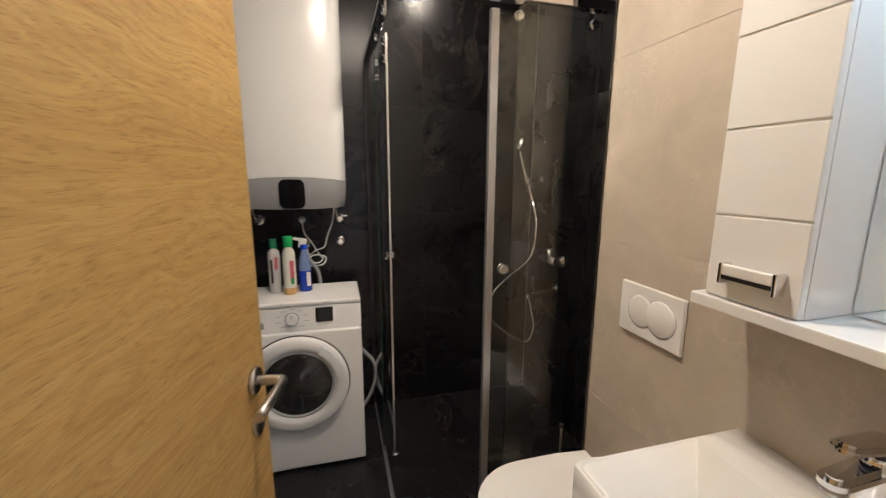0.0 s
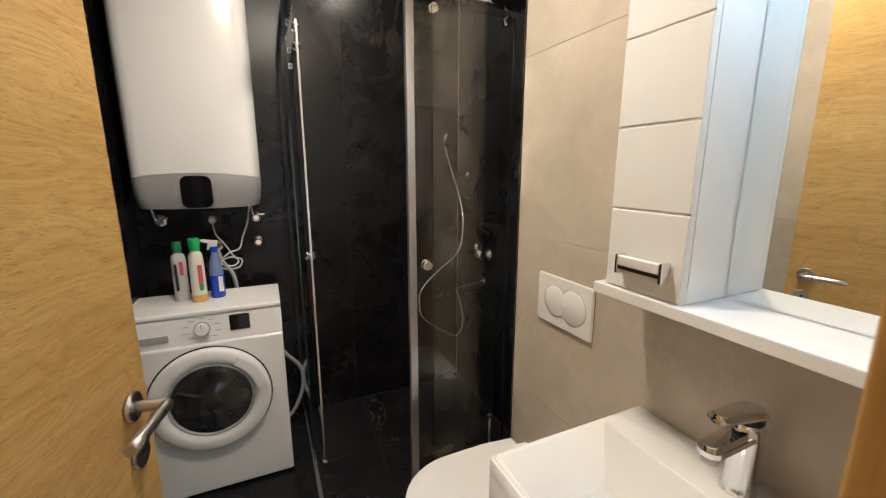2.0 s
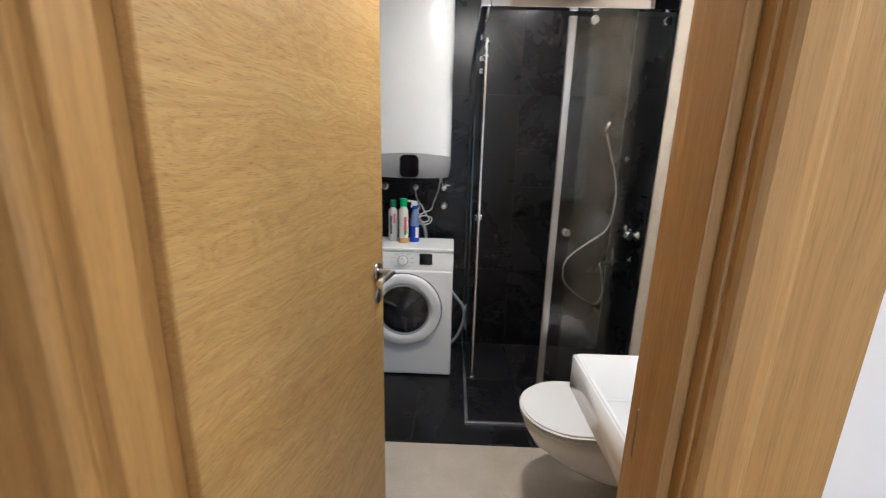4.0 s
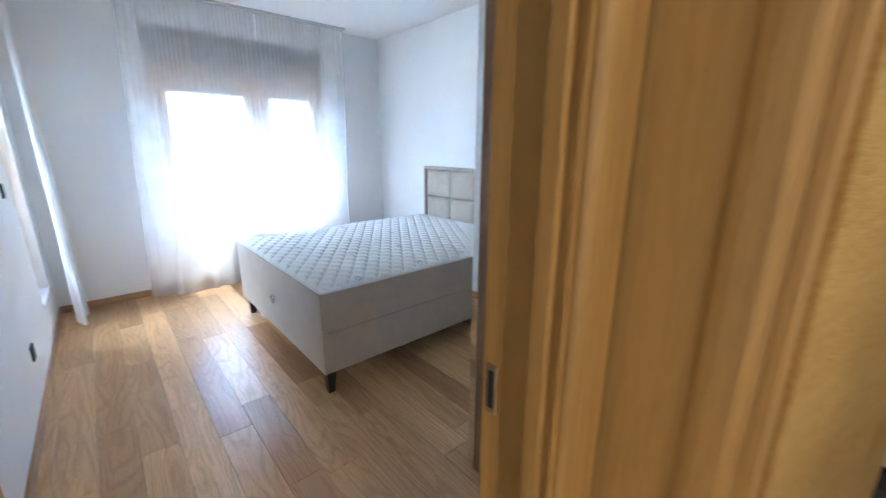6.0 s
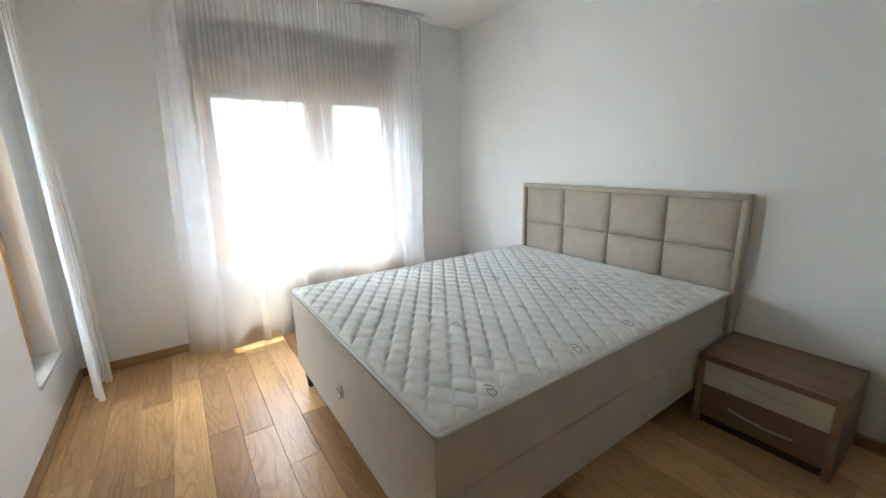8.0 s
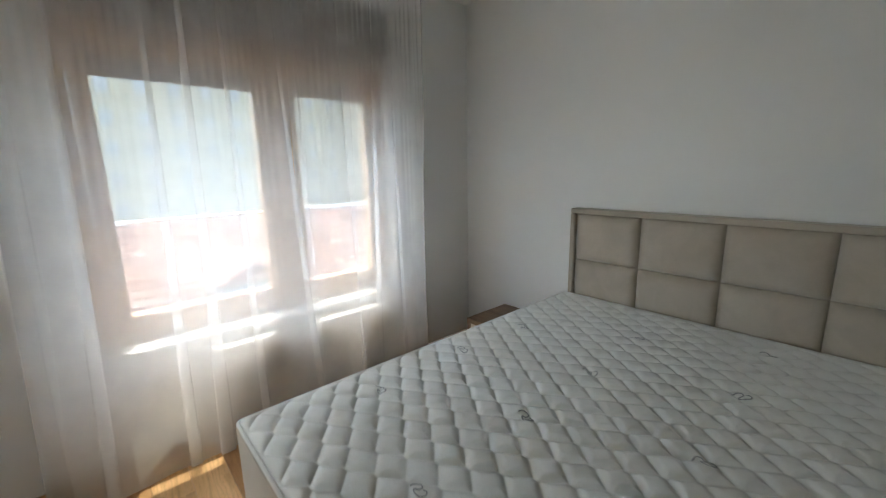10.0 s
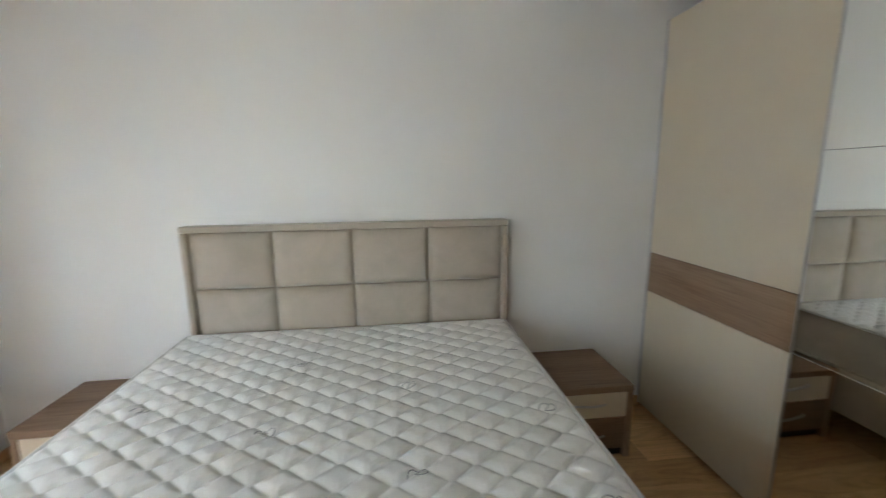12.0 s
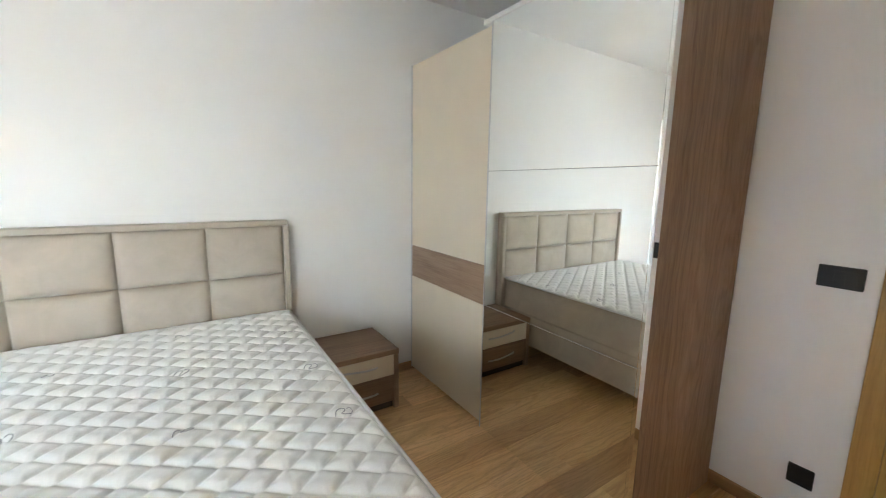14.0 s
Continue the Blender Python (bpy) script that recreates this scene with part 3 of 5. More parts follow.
shut = part("shutter", box(XW - 0.245, XW - 0.232, WY0 + 0.02, WY1 - 0.02, 1.87, 1.895, 0.003), SHUTTER, win)
for k in range(7):
    z = 1.898 + k * 0.048
    part("slat", box(XW - 0.246, XW - 0.234, WY0 + 0.02, WY1 - 0.02, z, z + 0.050, 0.003, 1), SHUTTER, shut)
part("window_sill", box(XW - 0.12, XW + 0.03, WY0 - 0.02, WY1 + 0.02, WZ0 - 0.028, WZ0 + 0.002, 0.006), LACQUER, win)

# ---- narrow side window ----
w2 = thing("window_2", (FX0 + FX1) / 2, YS - 0.15, FZ0, "tall narrow oak window in the side wall", "window", kind="structure")
gy0, gy1 = YS - 0.19, YS - 0.11
part("window_frame", box(FX0, FX0 + 0.075, gy0, gy1, FZ0 + 0.02, FZ1, 0.004), WIN_WOOD, w2)
part("window_frame", box(FX1 - 0.075, FX1, gy0, gy1, FZ0 + 0.02, FZ1, 0.004), WIN_WOOD, w2)
part("window_frame", box(FX0 + 0.075, FX1 - 0.075, gy0, gy1, FZ0 + 0.02, FZ0 + 0.095, 0.004), WIN_WOOD, w2)
part("window_frame", box(FX0 + 0.075, FX1 - 0.075, gy0, gy1, FZ1 - 0.22, FZ1 - 0.15, 0.004), WIN_WOOD, w2)
sash = part("sash", box(FX0 + 0.060, FX0 + 0.125, gy0 + 0.01, gy1 + 0.022, FZ0 + 0.080, FZ1 - 0.225, 0.005), WIN_WOOD, w2)
part("stile", box(FX1 - 0.125, FX1 - 0.060, gy0 + 0.01, gy1 + 0.022, FZ0 + 0.080, FZ1 - 0.225, 0.005), WIN_WOOD, sash)
part("rail", box(FX0 + 0.125, FX1 - 0.125, gy0 + 0.01, gy1 + 0.020, FZ0 + 0.080, FZ0 + 0.150, 0.005), WIN_WOOD, sash)
part("rail", box(FX0 + 0.125, FX1 - 0.125, gy0 + 0.01, gy1 + 0.020, FZ1 - 0.290, FZ1 - 0.225, 0.005), WIN_WOOD, sash)
part("gasket", box(FX0 + 0.125, FX0 + 0.133, gy0 + 0.02, gy1 + 0.012, FZ0 + 0.150, FZ1 - 0.290), RUBBER, w2)
part("gasket", box(FX0 + 0.133, FX1 - 0.125, gy0 + 0.02, gy1 + 0.012, FZ0 + 0.150, FZ0 + 0.158), RUBBER, w2)
g = part("pane", box(FX0 + 0.12, FX1 - 0.12, gy0 + 0.03, gy0 + 0.036, FZ0 + 0.145, FZ1 - 0.285), GLASS, w2)
g.visible_shadow = False
part("shutter_box", box(FX0 + 0.002, FX1 - 0.002, YS - 0.10, YS - 0.004, FZ1 - 0.22, FZ1 - 0.002, 0.004), BLACK, w2)
part("window_sill", box(FX0 + 0.002, FX1 - 0.002, YS - 0.11, YS + 0.012, FZ0 - 0.002, FZ0 + 0.02, 0.004), LACQUER, w2)

# ---- curtains ----


def fold_sheet(name, s0, s1, top, seed, along, at, amp, spread=(0.0, 0.0), folds=9, label="", cloth=VOILE, crease=(0.020, 0.040)):
    """A hanging sheer between s0 and s1 along one axis: flat stretches, and folds that double back on themselves and lean and widen towards the hem.
    spread: how far the two edges swing outwards at the hem."""
    rng = random.Random(seed)
    pleats = []
    for k in range(folds):
        p = s0 + (s1 - s0) * (k + 0.5 + rng.uniform(-0.38, 0.38)) / folds
        pleats.append((p, rng.uniform(*crease), rng.uniform(2.4, 3.8), rng.uniform(-0.03, 0.07), rng.uniform(0.5, 1.0), rng.uniform(0.3, 1.4)))
    waves = [(rng.uniform(9, 16), rng.uniform(0, 6.28), rng.uniform(0.5, 1.0)) for _ in range(3)]
    cols, rows_ = max(60, int((s1 - s0) * 300)), 40
    bm = bmesh.new()
    grid = []
    for j in range(rows_ + 1):
        v = j / rows_
        z = top * (1 - v) + 0.010 * v
        line = []
        for i in range(cols + 1):
            u = i / cols
            s = s0 + (s1 - s0) * u
            off = sum(a * math.sin(f * s + ph + 0.7 * v * math.sin(ph)) for f, ph, a in waves) * amp * (0.12 + 0.55 * v ** 1.4)
            off += 0.004 * math.sin(2 * math.pi * s / 0.034 + 2 * math.sin(9 * s)) * (1 - v) ** 3
            side = s - spread[0] * v * (1 - u) + spread[1] * v * u
            for p, c, b, lean, grow, late in pleats:
                wide = c * (0.55 + grow * v)
                t = (s - p - lean * v) / wide
                if abs(t) < 3.2:
                    e = math.exp(-t * t)
                    side -= wide * b * (0.75 + 0.25 * v ** late) * t * e
                    off += (0.006 + amp * 0.55 * grow * v) * e
            hem = 0.014 * math.sin(11 * s + seed) * v ** 10
            q = (at + off, side, z + hem) if along == "y" else (side, at + off, z + hem)
            line.append(bm.verts.new(q))
        grid.append(line)
    for a, b in zip(grid, grid[1:]):
        for i in range(cols):
            bm.faces.new((a[i], a[i + 1], b[i + 1], b[i])).smooth = True
    return solid(name, bm, cloth, label, "curtain", group="sheer curtains", origin=(at, s0, 0) if along == "y" else (s0, at, 0))


fold_sheet("sheer_curtain", -0.22, 0.815, 2.575, 3, "y", -4.49, 0.050, (0.12, 0.03), 6, "white sheer voile curtain hanging to the oak floor")
fold_sheet("sheer_curtain", 0.825, 1.72, 2.575, 8, "y", -4.49, 0.046, (0.03, -0.02), 6, "white sheer voile curtain hanging to the oak floor")
fold_sheet("sheer_curtain", -4.58, -4.26, 2.575, 5, "x", -0.835, 0.055, (0.02, 0.11), 8, "gathered white sheer curtain beside the narrow window", VOILE_GATHERED, (0.008, 0.014))
rail = thing("curtain_rail", -4.49, 0.7, 2.6, "white ceiling curtain rail above the large window", "curtain rail")
part("track", box(-4.53, -4.45, -0.45, 1.735, 2.578, 2.5995, 0.003), ALU, rail)
part("end_cap", box(-4.532, -4.448, 1.735, 1.743, 2.576, 2.5995, 0.002), WHITEPL, rail)
rail2 = thing("curtain_rail", -4.2, -0.855, 2.6, "white ceiling curtain rail above the narrow window", "curtain rail")
part("track", box(-4.60, -3.6, -0.895, -0.815, 2.578, 2.5995, 0.003), ALU, rail2)

# ---- radiator under the window ----
rad = thing("radiator", XW + 0.06, 0.95, 0.10, "white panel radiator below the window", "radiator")
part("panel", box(XW + 0.045, XW + 0.105, 0.35, 1.45, 0.12, 0.52, 0.008), ENAMEL, rad)
for k in range(27):
    y = 0.385 + k * 0.0395
    part("rib", box(XW + 0.104, XW + 0.109, y, y + 0.022, 0.15, 0.49, 0.002, 1), ENAMEL, rad)
part("top_grille", box(XW + 0.043, XW + 0.107, 0.345, 1.455, 0.52, 0.532, 0.003), ENAMEL, rad)
for y in (0.5, 1.3):
    part("bracket", box(XW, XW + 0.05, y, y + 0.03, 0.2, 0.44), STEEL, rad)
part("valve", rod((XW + 0.075, 1.455, 0.46), (XW + 0.075, 1.53, 0.46), 0.018, 0.014, seg=16), WHITEPL, rad)
part("pipe", tube([(XW + 0.075, 1.47, 0.46), (XW + 0.075, 1.47, 0.2), (XW + 0.075, 1.47, 0.0)], 0.008, steps=2), CHROME, rad)

# ---- bed ----
MX0, MX1, MY0, MY1, MZ = -3.675, -2.09, 0.240, 2.165, 0.640
bed = thing("bed", (MX0 + MX1) / 2, (MY0 + MY1) / 2, 0, "beige velvet box-spring bed with a buttonless panelled headboard", "bed")
part("box_base", box(MX0 + 0.004, MX1 - 0.004, MY0 + 0.004, MY1 + 0.01, 0.145, 0.392, 0.012, 3), VELVET, bed)
part("foot_panel", box(MX0 + 0.001, MX1 - 0.001, MY0 - 0.009, MY0 + 0.003, 0.146, 0.616, 0.0055, 3), VELVET, bed)
for x, y in ((MX0 + 0.06, MY0 + 0.04), (MX1 - 0.06, MY0 + 0.04), (MX0 + 0.06, MY1 - 0.06), (MX1 - 0.06, MY1 - 0.06)):
    lg = bmesh.new()
    bmesh.ops.create_cone(lg, cap_ends=True, segments=4, radius1=0.026, radius2=0.040, depth=0.146, matrix=Matrix.Translation((x, y, 0.073)) @ Matrix.Rotation(radians(45), 4, "Z"))
    part("leg", lg, DARKWOOD, bed)
HB = 2.262
part("headboard_frame", box(-3.668, -2.070, 2.225, HB, 0.20, 1.165, 0.010, 3), VELVET, bed)
part("headboard_rim", box(-3.668, -2.070, 2.180, 2.226, 1.135, 1.166, 0.010, 3), VELVET, bed)
for x in (-3.668, -2.100):
    part("headboard_rim", box(x, x + 0.030, 2.180, 2.226, 0.20, 1.134, 0.010, 3), VELVET, bed)


def cushion(x0, x1, z0, z1, y, puff):
    """An upholstered square with a swollen face towards -y."""
    n = 14
    bm = bmesh.new()
    g = []
    for j in range(n + 1):
        row = []
        for i in range(n + 1):
            u, v = 2 * i / n - 1, 2 * j / n - 1
            d = puff * ((1 - abs(u) ** 3.5) * (1 - abs(v) ** 3.5)) ** 0.5 + 0.002 * math.sin(3 * u + x0) * math.cos(2 * v)
            row.append(bm.verts.new((x0 + (x1 - x0) * (u + 1) / 2, y - d, z0 + (z1 - z0) * (v + 1) / 2)))
        g.append(row)
    for a, b in zip(g, g[1:]):
        for i in range(n):
            bm.faces.new((a[i], a[i + 1], b[i + 1], b[i])).smooth = True
    rim = [e for e in bm.edges if e.is_boundary]
    out = bmesh.ops.extrude_edge_only(bm, edges=rim)
    bmesh.ops.translate(bm, verts=[q for q in out["geom"] if isinstance(q, bmesh.types.BMVert)], vec=(0, 0.03, 0))
    return bm


SEAMS = (-3.638, -3.256, -2.869, -2.486, -2.100)
for a, b in zip(SEAMS, SEAMS[1:]):
    for z0, z1 in ((0.850, 1.136), (0.560, 0.848)):
        part("cushion", cushion(a + 0.001, b - 0.001, z0, z1, 2.208, 0.034), VELVET, bed)
part("pull_ring", lathe([(0.021, -0.004), (0.027, -0.008), (0.032, 0), (0.027, 0.008), (0.021, 0.004), (0.021, -0.004)], basis((-2.856, MY0 - 0.020, 0.372), Vector((1, 0, 0)), Vector((0, 0, 1)), Vector((0, -1, 0)))), CHROME, bed)
part("pull_plate", rod((-2.856, MY0 - 0.016, 0.372), (-2.856, MY0 - 0.008, 0.372), 0.019, seg=24, bev=0.002), STEEL, bed)

# ---- mattress ----
mt = thing("mattress", (MX0 + MX1) / 2, (MY0 + MY1) / 2, 0.394, "white quilted mattress with beige sides on the bed base", "mattress")


def slab(x0, x1, y0, y1, z0, z1, r, bev):
    bm = prism([((x0 + x1) / 2 + a, (y0 + y1) / 2 + b) for a, b in round_rect(x1 - x0, y1 - y0, r, 8)], Matrix.Translation((0, 0, z0)), z1 - z0, bev)
    return bm


part("side_band", slab(MX0, MX1, MY0, MY1, 0.394, MZ - 0.014, 0.018, 0.005), VELVET, mt, "beige velvet border")


def puff(x, y):
    """Height of the quilting: wavy seams that run across the bed and kiss at short knots, so that the cells between them are
    lozenges 143 mm by 96 mm, sunk at the seams and at the rim."""
    x_, y_ = x + 0.003 * math.sin(5 * y + 2 * x), y + 0.003 * math.sin(4 * x + 3 * y)
    t = abs(((x_ + 2.811) / 0.143 + 0.5) % 1.0 - 0.5)
    wave = max(-1.0, min(1.0, 1 - 2 * (t - 0.05) / 0.40))
    v = (y_ - 1.26) / 0.048 + 0.5
    k0 = math.floor(v)
    seams = [k + (0.5 if k % 2 == 0 else -0.5) * wave for k in range(k0 - 1, k0 + 3)]
    below, above = max(q for q in seams if q <= v + 1e-6), min(q for q in seams + [v + 2] if q > v - 1e-6)
    d = min(v - below, above - v) * 0.048 * 0.82
    p = 1 - (1 - min(1.0, max(0.0, d) / 0.032)) ** 2.6
    edge = min(x - MX0, MX1 - x, y - MY0, MY1 - y) - 0.004
    rim = max(0.0, min(1.0, edge / 0.03)) ** 0.5
    crease = 0.0016 * abs(noise.noise((x * 26 + 3 * k0, y * 14, 3.3))) + 0.0012 * noise.noise((x * 9, y * 9, 0.3))
    return MZ - 0.012 + rim * (0.006 + 0.0140 * p + crease * (0.3 + 0.7 * p))


def quilt():
    nx, ny = 400, 480
    x0, x1, y0, y1 = MX0 + 0.004, MX1 - 0.004, MY0 + 0.004, MY1 - 0.004
    verts = []
    for j in range(ny + 1):
        y = y0 + (y1 - y0) * j / ny
        for i in range(nx + 1):
            x = x0 + (x1 - x0) * i / nx
            verts.append((x, y, puff(x, y)))
    bm = bmesh.new()
    vs = [bm.verts.new(v) for v in verts]
    for j in range(ny):
        for i in range(nx):
            k = j * (nx + 1) + i
            bm.faces.new((vs[k], vs[k + 1], vs[k + nx + 2], vs[k + nx + 1])).smooth = True
    return bm


part("quilted_top", quilt(), TICKING, mt, "white knitted quilting in puffed lozenges")
for z in (MZ - 0.012,):
    loop = [((MX0 + MX1) / 2 + a, (MY0 + MY1) / 2 + b, z) for a, b in round_rect(MX1 - MX0 + 0.006, MY1 - MY0 + 0.006, 0.021, 6)]
    part("piping", tube(loop + [loop[0]], 0.0065, 8, smooth_path=False), PIPING, mt)


def swirl(x, y, turn, s):
    """An open double hook, like two nested bends."""
    pts = [(-0.034, -0.012), (-0.030, 0.006), (-0.016, 0.016), (0.002, 0.012), (0.004, -0.002), (-0.010, -0.012), (0.006, -0.018), (0.026, -0.014), (0.034, 0.002), (0.024, 0.014), (0.012, 0.008)]
    c, sn = math.cos(turn), math.sin(turn)
    way = []
    for a, b, _ in curve_points([(p[0], p[1], 0.0) for p in pts], 4):
        px, py = x + s * (c * a - sn * b), y + s * (sn * a + c * b)
        way.append((px, py, puff(px, py) + 0.0006))
    return tube(way, 0.0018, 5, smooth_path=False)


MARKS = [(-3.52, 1.1), (-3.5, 0.67), (-3.49, 1.49), (-3.05, 0.49), (-3.05, 0.92), (-3.05, 1.75), (-3.05, 1.32), (-2.63, 0.71), (-2.62, 1.53), (-2.62, 1.96), (-2.61, 1.1), (-2.18, 1.33), (-2.17, 1.77), (-2.17, 0.95), (-2.15, 0.49)]
rm = random.Random(4)
for x, y in MARKS:
    part("stitched_mark", swirl(x, y, rm.uniform(-0.2, 0.2), 0.8), GREYTHREAD, mt)

# ---- nightstands ----


def bow_handle(x0, x1, y, z, rise=0.010):
    xm = (x0 + x1) / 2
    return tube([(x0, y, z + rise), (x0 + 0.02, y - 0.012, z + rise * 0.7), (xm - 0.04, y - 0.022, z + 0.004), (xm + 0.04, y - 0.022, z - 0.004), (x1 - 0.02, y - 0.012, z - rise * 0.7), (x1, y, z - rise)], 0.0055, 8, steps=5)


NX0, NX1, NY0, NY1, NZ = -2.072, -1.530, 1.838, 2.254, 0.388
ns = thing("nightstand", (NX0 + NX1) / 2, (NY0 + NY1) / 2, 0, "grey-brown wood-grain nightstand with a cream upper drawer", "nightstand", "nightstands beside the bed")
part("top", box(NX0, NX1, NY0, NY1, NZ - 0.032, NZ, 0.003), WALNUT_H, ns)
part("side_panel", box(NX0, NX0 + 0.030, NY0 + 0.004, NY1, 0, NZ - 0.033, 0.002), WALNUT_V, ns)
part("side_panel", box(NX1 - 0.030, NX1, NY0 + 0.004, NY1, 0, NZ - 0.033, 0.002), WALNUT_V, ns)
part("back_panel", box(NX0 + 0.031, NX1 - 0.031, NY1 - 0.012, NY1 - 0.002, 0.03, NZ - 0.033), WALNUT_H, ns)
part("plinth", box(NX0 + 0.031, NX1 - 0.031, NY0 + 0.03, NY0 + 0.046, 0, 0.05), DARKWOOD, ns)
d1 = part("drawer", box(NX0 + 0.032, NX1 - 0.032, NY0 + 0.006, NY0 + 0.024, 0.224, NZ - 0.036, 0.002), CREAM, ns, "cream drawer front")
part("drawer_handle", bow_handle(-1.915, -1.670, NY0 + 0.007, 0.304), ALU, d1, "slim bowed metal handle")
d2 = part("drawer", box(NX0 + 0.032, NX1 - 0.032, NY0 + 0.006, NY0 + 0.024, 0.052, 0.220, 0.002), WALNUT_H, ns, "wood-grain drawer front")
part("drawer_handle", bow_handle(-1.915, -1.670, NY0 + 0.007, 0.135), STEEL, d2, "slim bowed metal handle")
copy_thing(ns, pose(-4.238 + (NX1 - NX0) / 2, (NY0 + NY1) / 2, 0))

# ---- wardrobe ----
VX0, VX1, VY0, VY1, VZ = -1.215, -0.562, 0.500, 2.268, 2.168
wd = thing("wardrobe", (VX0 + VX1) / 2, (VY0 + VY1) / 2, 0, "sliding-door wardrobe with one cream and one mirrored door", "wardrobe")
part("side_panel", box(VX0 + 0.005, VX1, VY0, VY0 + 0.022, 0, VZ, 0.001, 1), WALNUT_V, wd, "grey-brown wood-grain side")
part("side_panel", box(VX0 + 0.03, VX1, VY1 - 0.024, VY1 - 0.002, 0, VZ, 0.001, 1), WALNUT_V, wd)
part("top_panel", box(VX0 + 0.03, VX1, VY0 + 0.023, VY1 - 0.025, VZ - 0.022, VZ - 0.002), WALNUT_Y, wd)
part("back_panel", box(VX1 - 0.008, VX1 - 0.002, VY0 + 0.023, VY1 - 0.025, 0.02, VZ - 0.023), WALNUT_V, wd)
part("plinth", box(VX0 + 0.05, VX0 + 0.066, VY0 + 0.023, VY1 - 0.025, 0, 0.03), DARKWOOD, wd)
part("base_panel", box(VX0 + 0.03, VX1 - 0.009, VY0 + 0.023, VY1 - 0.025, 0.03, 0.05), WALNUT_Y, wd)
part("cornice", box(VX0 - 0.028, VX0 + 0.02, VY0 + 0.002, 1.46, VZ, VZ + 0.022, 0.002), WHITEPL, wd)
sd = part("sliding_door", box(VX0, VX0 + 0.018, 1.375, VY1 - 0.003, 0.950, VZ - 0.003, 0.002), CREAM, wd, "cream panel with a wood stripe")
part("stripe", box(VX0, VX0 + 0.018, 1.375, VY1 - 0.003, 0.725, 0.948, 0.002), WALNUT_Y, sd, "grey-brown wood-grain stripe")
part("lower_panel", box(VX0, VX0 + 0.018, 1.375, VY1 - 0.003, 0.022, 0.723, 0.002), CREAM, sd)
part("stile", box(VX0 - 0.004, VX0 + 0.020, VY1 - 0.014, VY1 - 0.001, 0.02, VZ, 0.001, 1), ALU, sd)
md = part("sliding_door", box(VX0 - 0.022, VX0 - 0.006, 0.512, 1.386, 0.020, VZ - 0.002), GREYPL, wd, "mirrored sliding door")
for z0, z1 in ((0.022, 0.7425), (0.7445, 1.4525), (1.4545, VZ - 0.004)):
    part("mirror", box(VX0 - 0.027, VX0 - 0.0225, 0.514, 1.386, z0, z1, 0.0012, 1), MIRROR, md)
part("stile", box(VX0 - 0.030, VX0 - 0.004, 1.387, 1.393, 0.02, VZ, 0.001, 1), ALU, md)
part("stile", box(VX0 - 0.029, VX0 + 0.004, 0.499, 0.513, 0.02, VZ, 0.0015, 1), MIRROR, md, "polished aluminium edge profile")

# ---- switches and sockets ----


def plate(name, o, ex, ez, w, h, keys, label, cat):
    """A black wall plate; ez points out of the wall."""
    o, ex, ez = Vector(o), Vector(ex), Vector(ez)
    up = Vector((0, 0, 1))
    t = thing(name, *o, label, cat)
    m = basis(o, ex, up, ez)
    part("frame", prism(round_rect(w, h, 0.004, 2), m, 0.009, 0.002), BLACK, t)
    step = (w - 0.036) / keys
    for k in range(keys):
        x = -(w - 0.036) / 2 + step * (k + 0.5)
        if "socket" in name:
            part("well", lathe([(0.021, 0.0092), (0.020, 0.004), (0, 0.004)], m @ Matrix.Translation((x, 0, 0.0005)), 24), RUBBER, t)
            for s in (-1, 1):
                part("contact", rod(o + ex * (x + s * 0.0095) + ez * 0.0035, o + ex * (x + s * 0.0095) + ez * 0.0055, 0.0028, seg=10), STEEL, t)
        else:
            part("rocker", prism(round_rect(step - 0.002, h - 0.032, 0.002, 2), m @ Matrix.Translation((x, 0, 0.009)), 0.003, 0.001), BLACK, t)
    return t


plate("light_switch", (XE, 0.180, 1.066), (0, 1, 0), (-1, 0, 0), 0.128, 0.082, 3, "black three-rocker light switch on the white wall", "light switch")
plate("wall_socket", (XE, 0.192, 0.238), (0, 1, 0), (-1, 0, 0), 0.082, 0.082, 1, "black wall socket near the floor", "wall socket")
plate("wall_socket", (-3.10, YS, 0.300), (-1, 0, 0), (0, 1, 0), 0.082, 0.082, 1, "black wall socket on the white side wall", "wall socket")
plate("light_switch", (-3.53, YS, 1.125), (-1, 0, 0), (0, 1, 0), 0.060, 0.082, 1, "small grey shutter switch on the white wall", "light switch")
plate("light_switch", (0.80, HY, 1.02), (1, 0, 0), (0, -1, 0), 0.082, 0.082, 1, "black light switch on the white hall wall", "light switch")

# ---- washing machine ----
WX0, WX1, WFY, WBY, WZ = -0.450, 0.146, 1.862, 2.20, 0.850
wm = thing("washing_machine", (WX0 + WX1) / 2, 2.03, 0, "white front-loading washing machine against black tiles", "washing machine")
part("cabinet", box(WX0, WX1, WFY, WBY, 0.012, 0.712, 0.012, 3), ENAMEL, wm)
cp = prism([(WFY + 0.012, 0.714), (WFY + 0.028, 0.822), (WFY + 0.034, 0.828), (WBY, 0.828), (WBY, 0.714)], basis((WX0, 0, 0), Vector((0, 1, 0)), Vector((0, 0, 1)), Vector((1, 0, 0))), WX1 - WX0, 0.005)
part("control_panel", cp, ENAMEL, wm)
part("top", box(WX0 - 0.001, WX1 + 0.001, WFY + 0.022, WBY, 0.829, WZ, 0.009, 3), ENAMEL, wm)
tilt = Vector((0, -0.989, 0.146))
upv = Vector((0, 0.146, 0.989))
